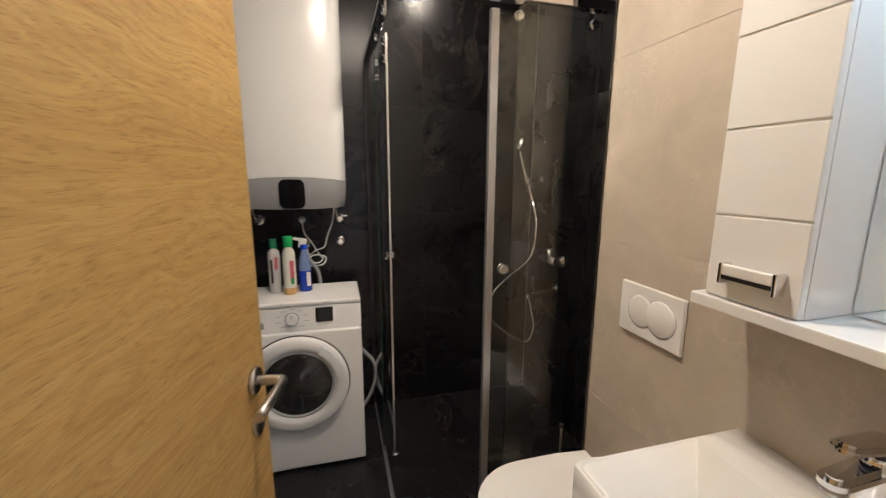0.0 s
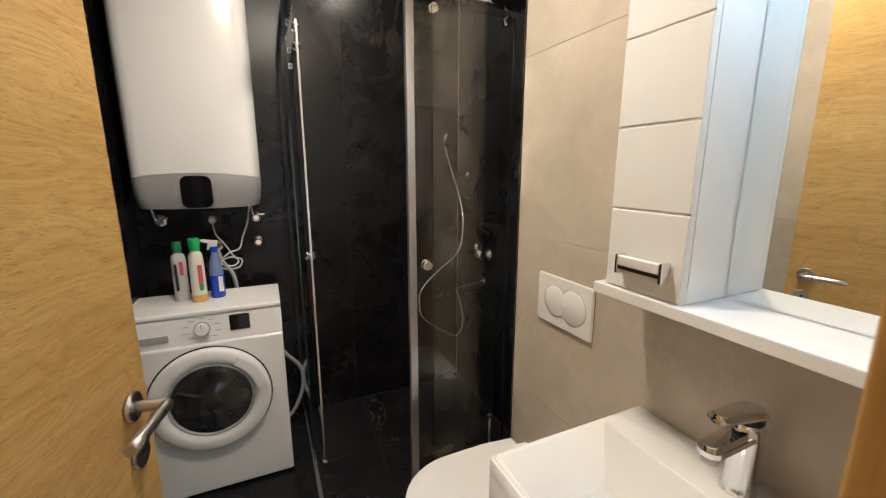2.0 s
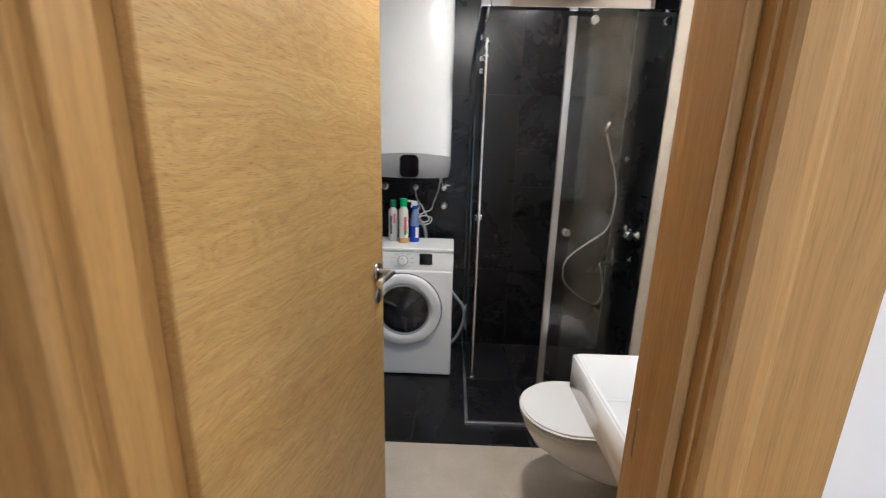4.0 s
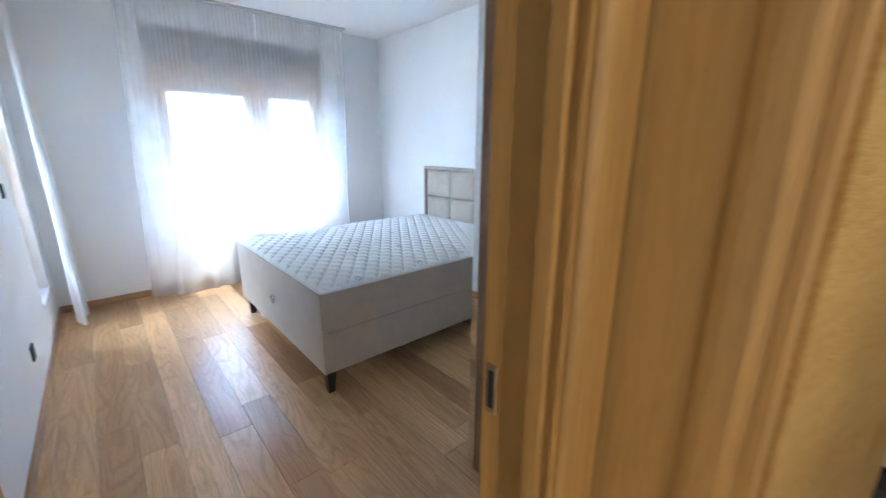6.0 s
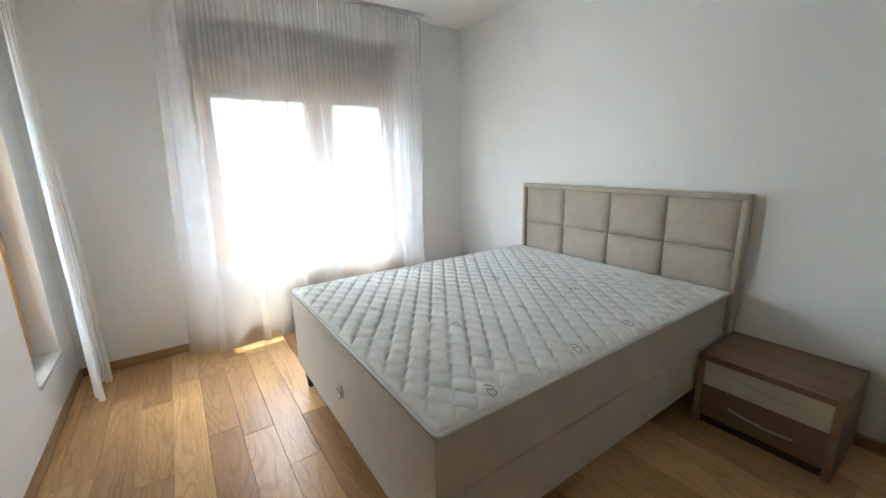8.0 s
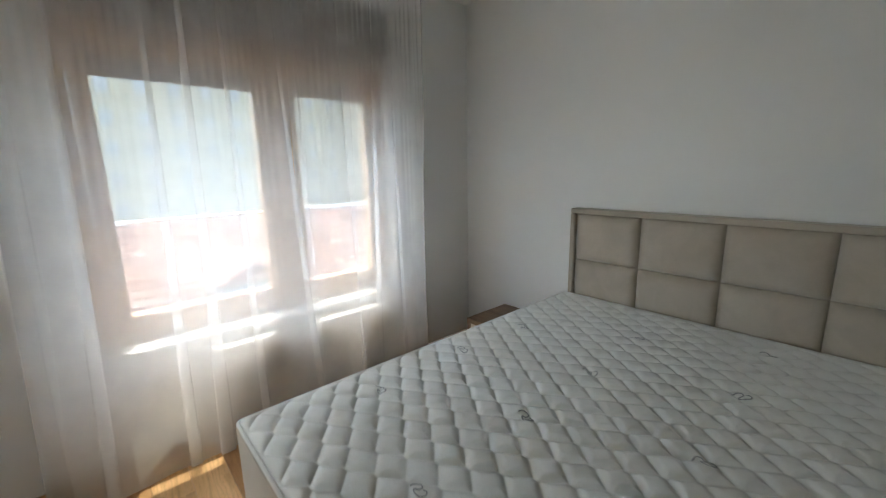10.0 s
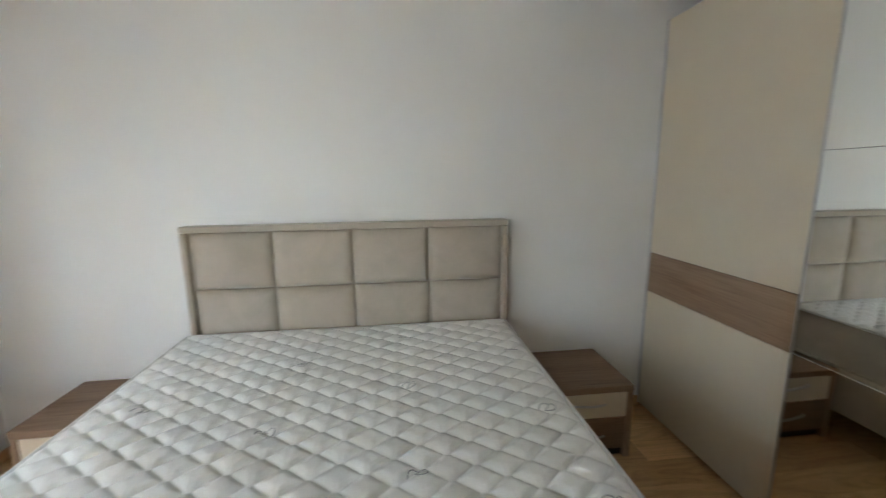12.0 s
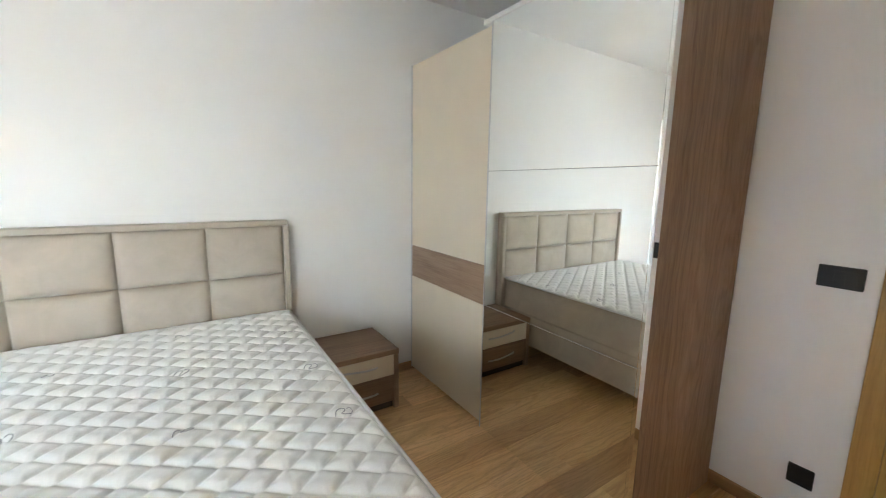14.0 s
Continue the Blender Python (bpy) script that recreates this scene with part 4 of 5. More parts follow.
dk = part("program_dial", rod((-0.163, WFY + 0.020, 0.772), Vector((-0.163, WFY + 0.020, 0.772)) + tilt * 0.026, 0.028, 0.026, seg=32, bev=0.003), ENAMEL, wm)
part("dial_ring", rod((-0.163, WFY + 0.020, 0.772), Vector((-0.163, WFY + 0.020, 0.772)) + tilt * 0.006, 0.031, seg=32), GREYPL, dk)
part("pointer", box(-0.1645, -0.1615, WFY - 0.009, WFY - 0.006, 0.782, 0.800), GREYPL, dk)
ds = part("display", prism(round_rect(0.078, 0.066, 0.004, 3), basis((-0.021, WFY + 0.020, 0.783), Vector((1, 0, 0)), upv, tilt), 0.004), GLOSSBLACK, wm)
dw = part("detergent_drawer", prism(round_rect(0.155, 0.085, 0.004, 3), basis((-0.362, WFY + 0.020, 0.773), Vector((1, 0, 0)), upv, tilt), 0.006, 0.002), ENAMEL, wm)
part("drawer_recess", box(-0.432, -0.282, WFY + 0.006, WFY + 0.012, 0.738, 0.768, 0.003), GREYPL, dw)
part("badge", box(-0.43, -0.385, WFY + 0.0095, WFY + 0.0115, 0.792, 0.803), GREYPL, dw)
rb = random.Random(2)
for k in range(9):
    a = radians(-140 + k * 35)
    x, z = -0.163 + 0.062 * math.sin(a), 0.772 + 0.044 * math.cos(a)
    yy = WFY + 0.0145 + (z - 0.73) * 0.148
    part("marking", box(x - 0.012, x + 0.012, yy - 0.0028, yy - 0.0012, z - 0.0012, z + 0.0012), GREYPL, wm)
PORTHOLE = plain("dark_porthole", (0.020, 0.020, 0.022), 0.06, var=0.8, scale=9)
DC = (-0.153, WFY, 0.462)
mf = basis(DC, Vector((1, 0, 0)), Vector((0, 0, 1)), Vector((0, -1, 0)))
dr = part("door", lathe([(0.232, 0.0), (0.232, 0.020), (0.228, 0.027), (0.220, 0.031), (0.190, 0.034), (0.180, 0.031), (0.166, 0.022), (0.160, 0.006)], mf, 64), ENAMEL, wm, "round white porthole door")
# raised dark ring puts the shade of the gap round the door into colour
part("seal_gap", lathe([(0.238, 0.0005), (0.238, 0.002), (0.230, 0.002)], mf, 64), DARKMETAL, dr)
part("inner_ring", lathe([(0.165, 0.020), (0.161, 0.025), (0.156, 0.024), (0.150, 0.006)], mf, 64), GREYPL, dr)
part("drum", lathe([(0.152, 0.002), (0.120, 0.003), (0.055, 0.003), (0.050, 0.006), (0.0, 0.006)], mf, 48), PORTHOLE, dr, "dark steel drum behind the glass")
for k in range(3):
    a = radians(35 + 120 * k)
    part("drum_lifter", tube([Vector(DC) + Vector((r * math.cos(a), -0.006, r * math.sin(a))) for r in (0.05, 0.09, 0.135)], 0.009, 8, steps=3), DARKMETAL, dr)
for r, count in ((0.075, 14), (0.10, 20), (0.125, 26)):
    for k in range(count):
        a = 2 * math.pi * k / count
        o = Vector(DC) + Vector((r * math.cos(a), -0.0045, r * math.sin(a)))
        part("drum_hole", rod(o, o + Vector((0, -0.001, 0)), 0.003, seg=6), DARKMETAL, dr)
part("porthole_glass", lathe([(0.158, 0.018), (0.150, 0.025), (0.12, 0.030), (0.06, 0.033), (0.0, 0.034)], mf, 48), GLASS, dr, "clear bulging porthole glass").visible_shadow = False
pull = [(0.222 * math.cos(radians(a)), 0.222 * math.sin(radians(a))) for a in range(10, 62, 4)] + [(0.180 * math.cos(radians(a)), 0.180 * math.sin(radians(a))) for a in range(58, 6, -4)]
part("door_pull", prism(pull, mf @ Matrix.Translation((0, 0, 0.036)), 0.012, 0.003), ENAMEL, dr)
for x in (WX0 + 0.05, WX1 - 0.05):
    for y in (WFY + 0.05, WBY - 0.05):
        part("foot", rod((x, y, 0), (x, y, 0.014), 0.02, seg=12), RUBBER, wm)
hz = thing("drain_hose", 0.16, 2.26, 0.06, "grey ribbed drain hose beside the washing machine", "hose")
pts = curve_points([(0.10, 2.235, 0.52), (0.16, 2.24, 0.43), (0.225, 2.245, 0.34), (0.236, 2.25, 0.24), (0.20, 2.255, 0.12), (0.15, 2.26, 0.05), (0.09, 2.27, 0.022)], 14)
hb = tube(pts, 0.0105, 10, smooth_path=False)
part("hose", hb, GREYPL, hz)

# ---- detergents ----


def bottle(name, x, y, z, profile, flat, body, cap_prof, cap_mat, label, turn=0.0):
    t = thing(name, x, y, z, label, "bottle", "cleaning bottles on the washing machine")
    m = Matrix.Translation((x, y, z)) @ Matrix.Rotation(turn, 4, "Z") @ Matrix.Diagonal((0.80, flat, 1, 1))
    part("body", lathe(profile, m, 24), body, t)
    part("cap", lathe(cap_prof, Matrix.Translation((x, y, z)), 20), cap_mat, t)
    return t, m


SILVER = plain("silver_label_plastic", (0.55, 0.54, 0.53), 0.35, var=0.08)
MILKY = plain("milky_plastic", (0.70, 0.68, 0.60), 0.35, var=0.04)
AMBER = plain("amber_liquid", (0.62, 0.36, 0.12), 0.3, var=0.05)
GREENCAP = plain("green_cap", (0.02, 0.36, 0.10), 0.35, var=0.05)
DKGREEN = plain("dark_green_cap", (0.015, 0.16, 0.07), 0.35, var=0.05)
BLUE = plain("blue_liquid", (0.01, 0.05, 0.48), 0.15, var=0.1, coat=0.3)
CLEARPL = plain("pale_blue_plastic", (0.16, 0.22, 0.42), 0.2, var=0.1)
PINK = plain("pink_print", (0.60, 0.12, 0.16), 0.4, var=0.05)
PAPER = plain("white_label", (0.78, 0.77, 0.74), 0.5, var=0.03)
t, m = bottle("detergent_bottle", -0.252, 2.085, WZ, [(0, 0), (0.033, 0), (0.036, 0.006), (0.036, 0.18), (0.031, 0.205), (0.016, 0.218), (0.014, 0.226)], 0.72, SILVER,
              [(0.017, 0.222), (0.018, 0.262), (0.015, 0.266), (0, 0.266)], DKGREEN, "silver detergent bottle with a dark green cap", 0.4)
part("label_print", box(-0.266, -0.256, 2.056, 2.060, WZ + 0.05, WZ + 0.17), BLACK, t)
part("label_print", box(-0.246, -0.232, 2.055, 2.059, WZ + 0.12, WZ + 0.18), PINK, t)
t, m = bottle("detergent_bottle", -0.178, 2.035, WZ, [(0.037, 0.034), (0.037, 0.18), (0.034, 0.21), (0.020, 0.232), (0.017, 0.238)], 0.75, MILKY,
              [(0.021, 0.234), (0.0225, 0.280), (0.019, 0.285), (0, 0.285)], GREENCAP, "tall milky detergent bottle with a bright green cap", 0.2)
part("liquid", lathe([(0, 0), (0.034, 0), (0.037, 0.006), (0.037, 0.034)], m, 24), AMBER, t)
part("label_print", box(-0.172, -0.154, 2.005, 2.009, WZ + 0.07, WZ + 0.17, 0.001, 1), PINK, t)
part("label_print", box(-0.170, -0.156, 2.003, 2.006, WZ + 0.055, WZ + 0.085, 0.001, 1), GREENCAP, t)
t, m = bottle("spray_bottle", -0.110, 2.075, WZ, [(0.036, 0.105), (0.035, 0.13), (0.026, 0.175), (0.015, 0.205), (0.013, 0.215)], 0.7, CLEARPL,
              [(0.016, 0.212), (0.016, 0.236), (0, 0.236)], BLUE, "blue window-cleaner spray bottle with a white trigger", 0.1)
part("liquid", lathe([(0, 0), (0.034, 0), (0.037, 0.006), (0.036, 0.105)], m, 24), BLUE, t)
part("trigger_head", prism([(-0.012, 0), (0.014, 0), (0.016, 0.026), (-0.045, 0.036), (-0.05, 0.026), (-0.02, 0.018), (-0.026, -0.012), (-0.02, -0.014)], basis((-0.110, 2.084, WZ + 0.236), Vector((1, 0, 0)), Vector((0, 0, 1)), Vector((0, -1, 0))), 0.018, 0.002), WHITEPL, t)
part("label_print", box(-0.102, -0.084, 2.046, 2.050, WZ + 0.03, WZ + 0.10, 0.001, 1), PAPER, t)

# ---- water heater ----
bo = thing("water_heater", -0.146, 2.2, 1.26, "white wall-hung flat water heater with a grey base", "water heater")
BFX0, BFX1, BFY = -0.402, 0.108, 2.070


def pillow_outline(x0, x1, yf, yb, bulge=0.022, r=0.055):
    """Plan of the heater: a softly bowed front with rounded sides."""
    pts = []
    n = 24
    for k in range(n + 1):
        u = -1 + 2 * k / n
        pts.append(((x0 + x1) / 2 + u * (x1 - x0) / 2, yf + bulge * u * u + 0.085 * max(0, (abs(u) - 0.80) / 0.20) ** 2.6))
    return pts + [(x1, yb), (x0, yb)]


def heater(z0, z1, arch0=0.0, arch1=0.0, tuck=0.0):
    """Shell between two heights; the rims rise in the middle by the arches."""
    bm = bmesh.new()
    rows_ = []
    for j in range(9):
        v = j / 8
        line = []
        for x, y in pillow_outline(BFX0, BFX1, BFY, BY1):
            u = (x - (BFX0 + BFX1) / 2) / ((BFX1 - BFX0) / 2)
            z = (z0 + arch0 * (1 - u * u)) * (1 - v) + (z1 + arch1 * (1 - u * u)) * v
            inset = tuck * (1 - v) ** 2.5
            line.append(bm.verts.new((x * (1 - inset * 0.4) + (BFX0 + BFX1) / 2 * inset * 0.4, min(y + inset * 0.25, BY1), z)))
        rows_.append(line)
    k = len(rows_[0])
    for a, b in zip(rows_, rows_[1:]):
        for i in range(k):
            bm.faces.new((a[i], a[(i + 1) % k], b[(i + 1) % k], b[i])).smooth = i < k - 3
    for ring, turn in ((rows_[0], -1), (rows_[-1], 1)):
        bm.faces.new([bm.verts.new(v.co) for v in ring][::turn])
    return bm


part("shell", heater(1.392, 2.33, 0.022, 0.0), ENAMEL, bo)
part("base_cap", heater(1.262, 1.390, -0.006, 0.022, 0.12), BASEGREY, bo, "grey plastic base with a display")
part("display", prism(round_rect(0.118, 0.138, 0.03, 6), basis((-0.147, BFY + 0.004, 1.332), Vector((1, 0, 0)), Vector((0, 0, 1)), Vector((0, -1, 0))), 0.010, 0.002), GLOSSBLACK, bo, "black touch display")
for x, z, w, h in ((-0.147, 1.409, 0.05, 0.005), (-0.226, 1.33, 0.005, 0.04), (-0.068, 1.33, 0.005, 0.04)):
    part("badge", box(x - w / 2, x + w / 2, BFY + 0.0005, BFY + 0.004, z - h / 2, z + h / 2), GREYPL, bo)


def valve(x, z, label, stub=False):
    t = thing("water_valve", x, BY1, z, label, "valve", "water valves")
    part("rose", lathe([(0.031, 0), (0.030, 0.006), (0.020, 0.012), (0, 0.012)], basis((x, BY1, z), Vector((1, 0, 0)), Vector((0, 0, 1)), Vector((0, -1, 0))), 28), CHROME, t)
    part("knob", rod((x, BY1 - 0.010, z), (x, BY1 - 0.048, z), 0.017, 0.015, seg=18, bev=0.002), CHROME, t)
    if stub:
        part("pipe", tube([(x, BY1 - 0.03, z), (x - 0.012, BY1 - 0.045, z + 0.02), (x - 0.02, BY1 - 0.06, z + 0.07)], 0.009, 10, steps=5), CHROME, t)
        part("lever", box(x + 0.005, x + 0.04, BY1 - 0.055, BY1 - 0.047, z + 0.012, z + 0.022, 0.002), CHROME, t)
    return t


valve(0.071, 1.056, "round chrome shut-off valve on black tiles")
valve(0.072, 1.185, "chrome heater inlet valve on black tiles", True)
valve(-0.350, 1.183, "chrome heater outlet valve on black tiles", True)
valve(-0.121, 1.045, "chrome washing machine tap on black tiles")
cb = thing("power_cable", -0.12, 2.33, 1.1, "white heater cable and plug looping down the black tiles", "cable")
part("plug", rod((-0.130, BY1 - 0.002, 1.182), (-0.130, BY1 - 0.040, 1.175), 0.020, 0.014, seg=16, bev=0.003), WHITEPL, cb)
part("socket_box", box(-0.172, -0.092, BY1 - 0.010, BY1, 1.145, 1.225, 0.003), BLACK, cb)
part("cord", tube([(-0.130, 2.31, 1.17), (-0.118, 2.29, 1.11), (-0.085, 2.29, 1.06), (-0.055, 2.30, 1.0), (-0.03, 2.29, 0.965), (-0.06, 2.28, 0.945), (-0.11, 2.28, 0.965), (-0.07, 2.28, 0.99), (-0.015, 2.285, 0.975), (-0.03, 2.285, 0.935), (-0.09, 2.285, 0.93), (-0.12, 2.29, 0.96), (-0.07, 2.295, 1.01), (-0.02, 2.30, 1.03), (0.0, 2.305, 1.09), (0.03, 2.30, 1.17), (0.045, 2.28, 1.262)], 0.0042, 7, steps=8), WHITEPL, cb)
hk = thing("supply_hose", -0.1, 2.3, 0.9, "grey water supply hose behind the washing machine", "hose")
part("hose", tube([(-0.121, 2.30, 1.035), (-0.10, 2.285, 0.97), (-0.06, 2.28, 0.90), (-0.05, 2.275, 0.80), (-0.05, 2.26, 0.6)], 0.010, 8), GREYPL, hk)

# ---- shower enclosure ----
sx, sy = 0.238, 1.407
sh = thing("shower_enclosure", 0.6, 1.87, 0, "corner shower enclosure of clear glass with open sliding doors", "shower")
part("floor_profile", box(sx - 0.004, sx + 0.012, sy - 0.004, BY1 - 0.002, 0, 0.016, 0.002), ALU, sh)
part("floor_profile", box(sx + 0.013, SX - 0.002, sy - 0.004, sy + 0.012, 0, 0.016, 0.002), ALU, sh)
part("head_rail", box(sx - 0.012, sx + 0.030, sy - 0.012, BY1 - 0.002, 2.010, 2.045, 0.003), CHROME, sh)
part("head_rail", box(sx + 0.031, SX - 0.002, sy - 0.012, sy + 0.030, 2.010, 2.045, 0.003), CHROME, sh)
part("wall_profile", box(SX - 0.022, SX - 0.001, sy - 0.008, sy + 0.018, 0.022, 2.01, 0.002), DARKMETAL, sh)
part("wall_profile", box(sx - 0.008, sx + 0.018, BY1 - 0.022, BY1 - 0.001, 0.022, 2.01, 0.002), DARKMETAL, sh)


def pane_of(x0, x1, y0, y1, z0, z1, name, parent):
    p = part(name, box(x0, x1, y0, y1, z0, z1), GLASS, parent, "clear safety glass")
    p.visible_shadow = False
    return p


pane_of(sx, sx + 0.006, 1.875, BY1 - 0.020, 0.022, 2.01, "fixed_pane", sh)
pane_of(0.690, SX - 0.020, sy, sy + 0.006, 0.022, 2.01, "fixed_pane", sh)
s1 = pane_of(0.282, 0.288, 1.815, BY1 - 0.06, 0.03, 2.00, "sliding_pane", sh)
part("edge_seal", box(0.280, 0.290, 1.806, 1.815, 0.03, 2.00, 0.001, 1), SATIN, s1)
part("green_edge", box(0.2825, 0.2875, BY1 - 0.060, BY1 - 0.056, 0.03, 2.00), GREENEDGE, s1)
part("green_edge", box(sx + 0.0005, sx + 0.0055, 1.871, 1.875, 0.022, 2.01), GREENEDGE, sh)
s2 = pane_of(0.642, 1.06, sy + 0.060, sy + 0.066, 0.03, 2.00, "sliding_pane", sh)
part("edge_profile", box(0.612, 0.642, sy + 0.050, sy + 0.076, 0.03, 2.00, 0.003), ALU, s2, "satin aluminium edge profile")
for x, y, n in ((0.689, sy + 0.063, Vector((0, 1, 0))), (0.285, 1.842, Vector((1, 0, 0)))):
    o = Vector((x, y, 1.055))
    part("knob", rod(o - n * 0.022, o - n * 0.004, 0.019, 0.022, seg=24, bev=0.003), CHROME, s2 if x > 0.5 else s1)
    part("knob", rod(o + n * 0.004, o + n * 0.022, 0.022, 0.019, seg=24, bev=0.003), CHROME, s2 if x > 0.5 else s1)
for y in (1.86, 2.20):
    for dz in (0.0, 0.07):
        part("roller", rod((0.272, y, 1.985 - dz), (0.300, y, 1.985 - dz), 0.018, seg=20, bev=0.003), CHROME, s1)
part("edge_seal", box(1.060, 1.068, sy + 0.058, sy + 0.068, 0.03, 2.00, 0.001, 1), DARKMETAL, s2)
for x in (0.72, 1.03):
    part("roller", rod((x, sy + 0.05, 1.985), (x, sy + 0.078, 1.985), 0.018, seg=20, bev=0.003), CHROME, s2)
part("door_guide", box(0.274, 0.300, 1.80, 1.83, 0.022, 0.045, 0.003), CHROME, s1)
part("door_guide", box(0.66, 0.70, sy + 0.05, sy + 0.08, 0.0, 0.04, 0.003), CHROME, s2)

mx = thing("shower_mixer", SX, 2.0, 0.95, "chrome shower mixer with a long swivel spout", "tap")
part("body", rod((SX - 0.045, 1.93, 0.955), (SX - 0.045, 2.08, 0.955), 0.024, seg=24, bev=0.004), CHROME, mx)
for y in (1.945, 2.065):
    part("rose", lathe([(0.034, 0), (0.033, 0.006), (0.018, 0.012), (0.016, 0.03)], basis((SX, y, 0.955), Vector((0, 1, 0)), Vector((0, 0, 1)), Vector((-1, 0, 0))), 28), CHROME, mx)
part("lever_hub", rod((SX - 0.045, 2.005, 0.97), (SX - 0.045, 2.005, 1.012), 0.021, 0.018, seg=22, bev=0.003), CHROME, mx)
part("lever", box(SX - 0.155, SX - 0.035, 1.993, 2.017, 1.010, 1.021, 0.004), CHROME, mx)
part("spout_rose", rod((SX, 1.99, 0.79), (SX - 0.012, 1.99, 0.79), 0.026, seg=24, bev=0.002), CHROME, mx)
part("spout", tube([(SX, 1.99, 0.79), (SX - 0.04, 1.985, 0.79), (SX - 0.10, 1.965, 0.787), (SX - 0.20, 1.925, 0.782), (SX - 0.218, 1.917, 0.765)], 0.010, 12, steps=5), CHROME, mx)
hs = thing("hand_shower", SX, 2.2, 1.39, "chrome hand shower on a wall holder with a long hose", "shower head")
part("holder", tube([(SX, 2.21, 1.40), (SX - 0.05, 2.205, 1.40), (SX - 0.095, 2.20, 1.392)], 0.011, 12), CHROME, hs)
part("holder_rose", rod((SX, 2.21, 1.40), (SX - 0.012, 2.21, 1.40), 0.026, seg=22, bev=0.002), CHROME, hs)
part("handle", tube([(SX - 0.095, 2.20, 1.375), (SX - 0.125, 2.198, 1.46), (SX - 0.158, 2.195, 1.56)], 0.011, 12), CHROME, hs)
part("head", lathe([(0, -0.012), (0.030, -0.012), (0.042, 0.0), (0.042, 0.010), (0.0, 0.012)], Matrix.Translation((SX - 0.170, 2.193, 1.605)) @ Matrix.Rotation(radians(115), 4, "Y"), 28), CHROME, hs)
part("hose", tube([(SX - 0.095, 2.20, 1.375), (1.165, 2.14, 1.27), (1.135, 2.03, 1.14), (1.085, 1.99, 0.98), (0.958, 1.980, 0.880), (0.859, 1.960, 0.801), (0.835, 1.950, 0.727), (0.862, 1.940, 0.630), (1.02, 1.90, 0.525), (1.068, 1.89, 0.60), (1.062, 1.91, 0.70), (1.045, 1.915, 0.77)], 0.0066, 8), CHROME, hs)

# ---- toilet, flush plate ----
to = thing("wall_hung_toilet", 0.72, 0.99, 0.1, "white wall-hung toilet with a closed lid", "toilet")
TC = 0.995


def toilet_outline(x0, x1, w, n=28):
    """Plan from the wall out: straight sides, then a round nose."""
    pts = [(x1, TC + w * 0.92), (x1 - 0.12, TC + w)]
    for k in range(n + 1):
        a = radians(90 + 180 * k / n)
        pts.append((x0 + 0.20 + 0.20 * math.cos(a), TC + w * math.sin(a)))
    return pts + [(x1 - 0.12, TC - w), (x1, TC - w * 0.92)]


bowl = bmesh.new()
rings = []
for z, k, w, back in ((0.385, 0.0, 0.178, 0.0), (0.34, 0.012, 0.174, 0.0), (0.28, 0.045, 0.158, 0.0), (0.21, 0.12, 0.132, 0.0), (0.15, 0.21, 0.112, 0.0), (0.115, 0.28, 0.10, 0.0)):
    rings.append([bowl.verts.new((x, y, z)) for x, y in toilet_outline(0.445 + k, BX1 - 0.001, w)])
for a, b in zip(rings, rings[1:]):
    for i in range(len(a)):
        bowl.faces.new((a[i], a[(i + 1) % len(a)], b[(i + 1) % len(a)], b[i])).smooth = True
bowl.faces.new(rings[0])
bowl.faces.new(rings[-1][::-1])
part("bowl", bowl, CERAMIC, to)
part("seat", prism(toilet_outline(0.438, BX1 - 0.07, 0.183), Matrix.Translation((0, 0, 0.387)), 0.016, 0.005), WHITEPL, to)
part("lid", prism(toilet_outline(0.434, BX1 - 0.065, 0.186), Matrix.Translation((0, 0, 0.405)), 0.020, 0.008), WHITEPL, to)
fp = thing("flush_plate", BX1, TC, 1.0, "white dual-button flush plate on beige tiles", "flush plate")
mfp = basis((BX1, 0.993, 1.003), Vector((0, 1, 0)), Vector((0, 0, 1)), Vector((-1, 0, 0)))
part("plate", prism(round_rect(0.250, 0.165, 0.006, 3), mfp, 0.011, 0.003), WHITEPL, fp)
for a, r in ((0.034, 0.050), (-0.046, 0.054)):
    part("button", lathe([(r + 0.004, 0.0112), (r + 0.002, 0.0105), (r, 0.013), (r - 0.004, 0.0155), (0, 0.017)] if a < 0 else [(r + 0.004, 0.0110), (r + 0.002, 0.0103), (r, 0.0125), (r - 0.004, 0.0140), (0, 0.0148)], mfp @ Matrix.Translation((a, 0.0, 0)), 40), WHITEPL, fp)

# thin grey rings colour in the shade of the recess round each button
for a, r in ((0.034, 0.050), (-0.046, 0.054)):
    part("button_gap", lathe([(r + 0.0035, 0.0108), (r + 0.0035, 0.0116), (r + 0.0005, 0.0116)], mfp @ Matrix.Translation((a, 0.0, 0)), 40), GREYPL, fp)

# ---- wash basin ----
bs = thing("wash_basin", 0.75, 0.45, 0.7, "white rectangular wall-hung wash basin", "wash basin")
QX0, QX1, QY0, QY1, QZ = 0.520, BX1 - 0.001, 0.185, 0.697, 0.822
bb = bmesh.new()
outer = [(QX0, QY0), (QX1, QY0), (QX1, QY1), (QX0, QY1)]
inner = [(QX0 + 0.014, QY0 + 0.014), (QX1 - 0.135, QY0 + 0.014), (QX1 - 0.135, QY1 - 0.014), (QX0 + 0.014, QY1 - 0.014)]
floor_in = [(QX0 + 0.07, QY0 + 0.07), (QX1 - 0.20, QY0 + 0.07), (QX1 - 0.20, QY1 - 0.09), (QX0 + 0.07, QY1 - 0.09)]
low = [(QX0 + 0.05, QY0 + 0.04), (QX1, QY0 + 0.04), (QX1, QY1 - 0.04), (QX0 + 0.05, QY1 - 0.04)]
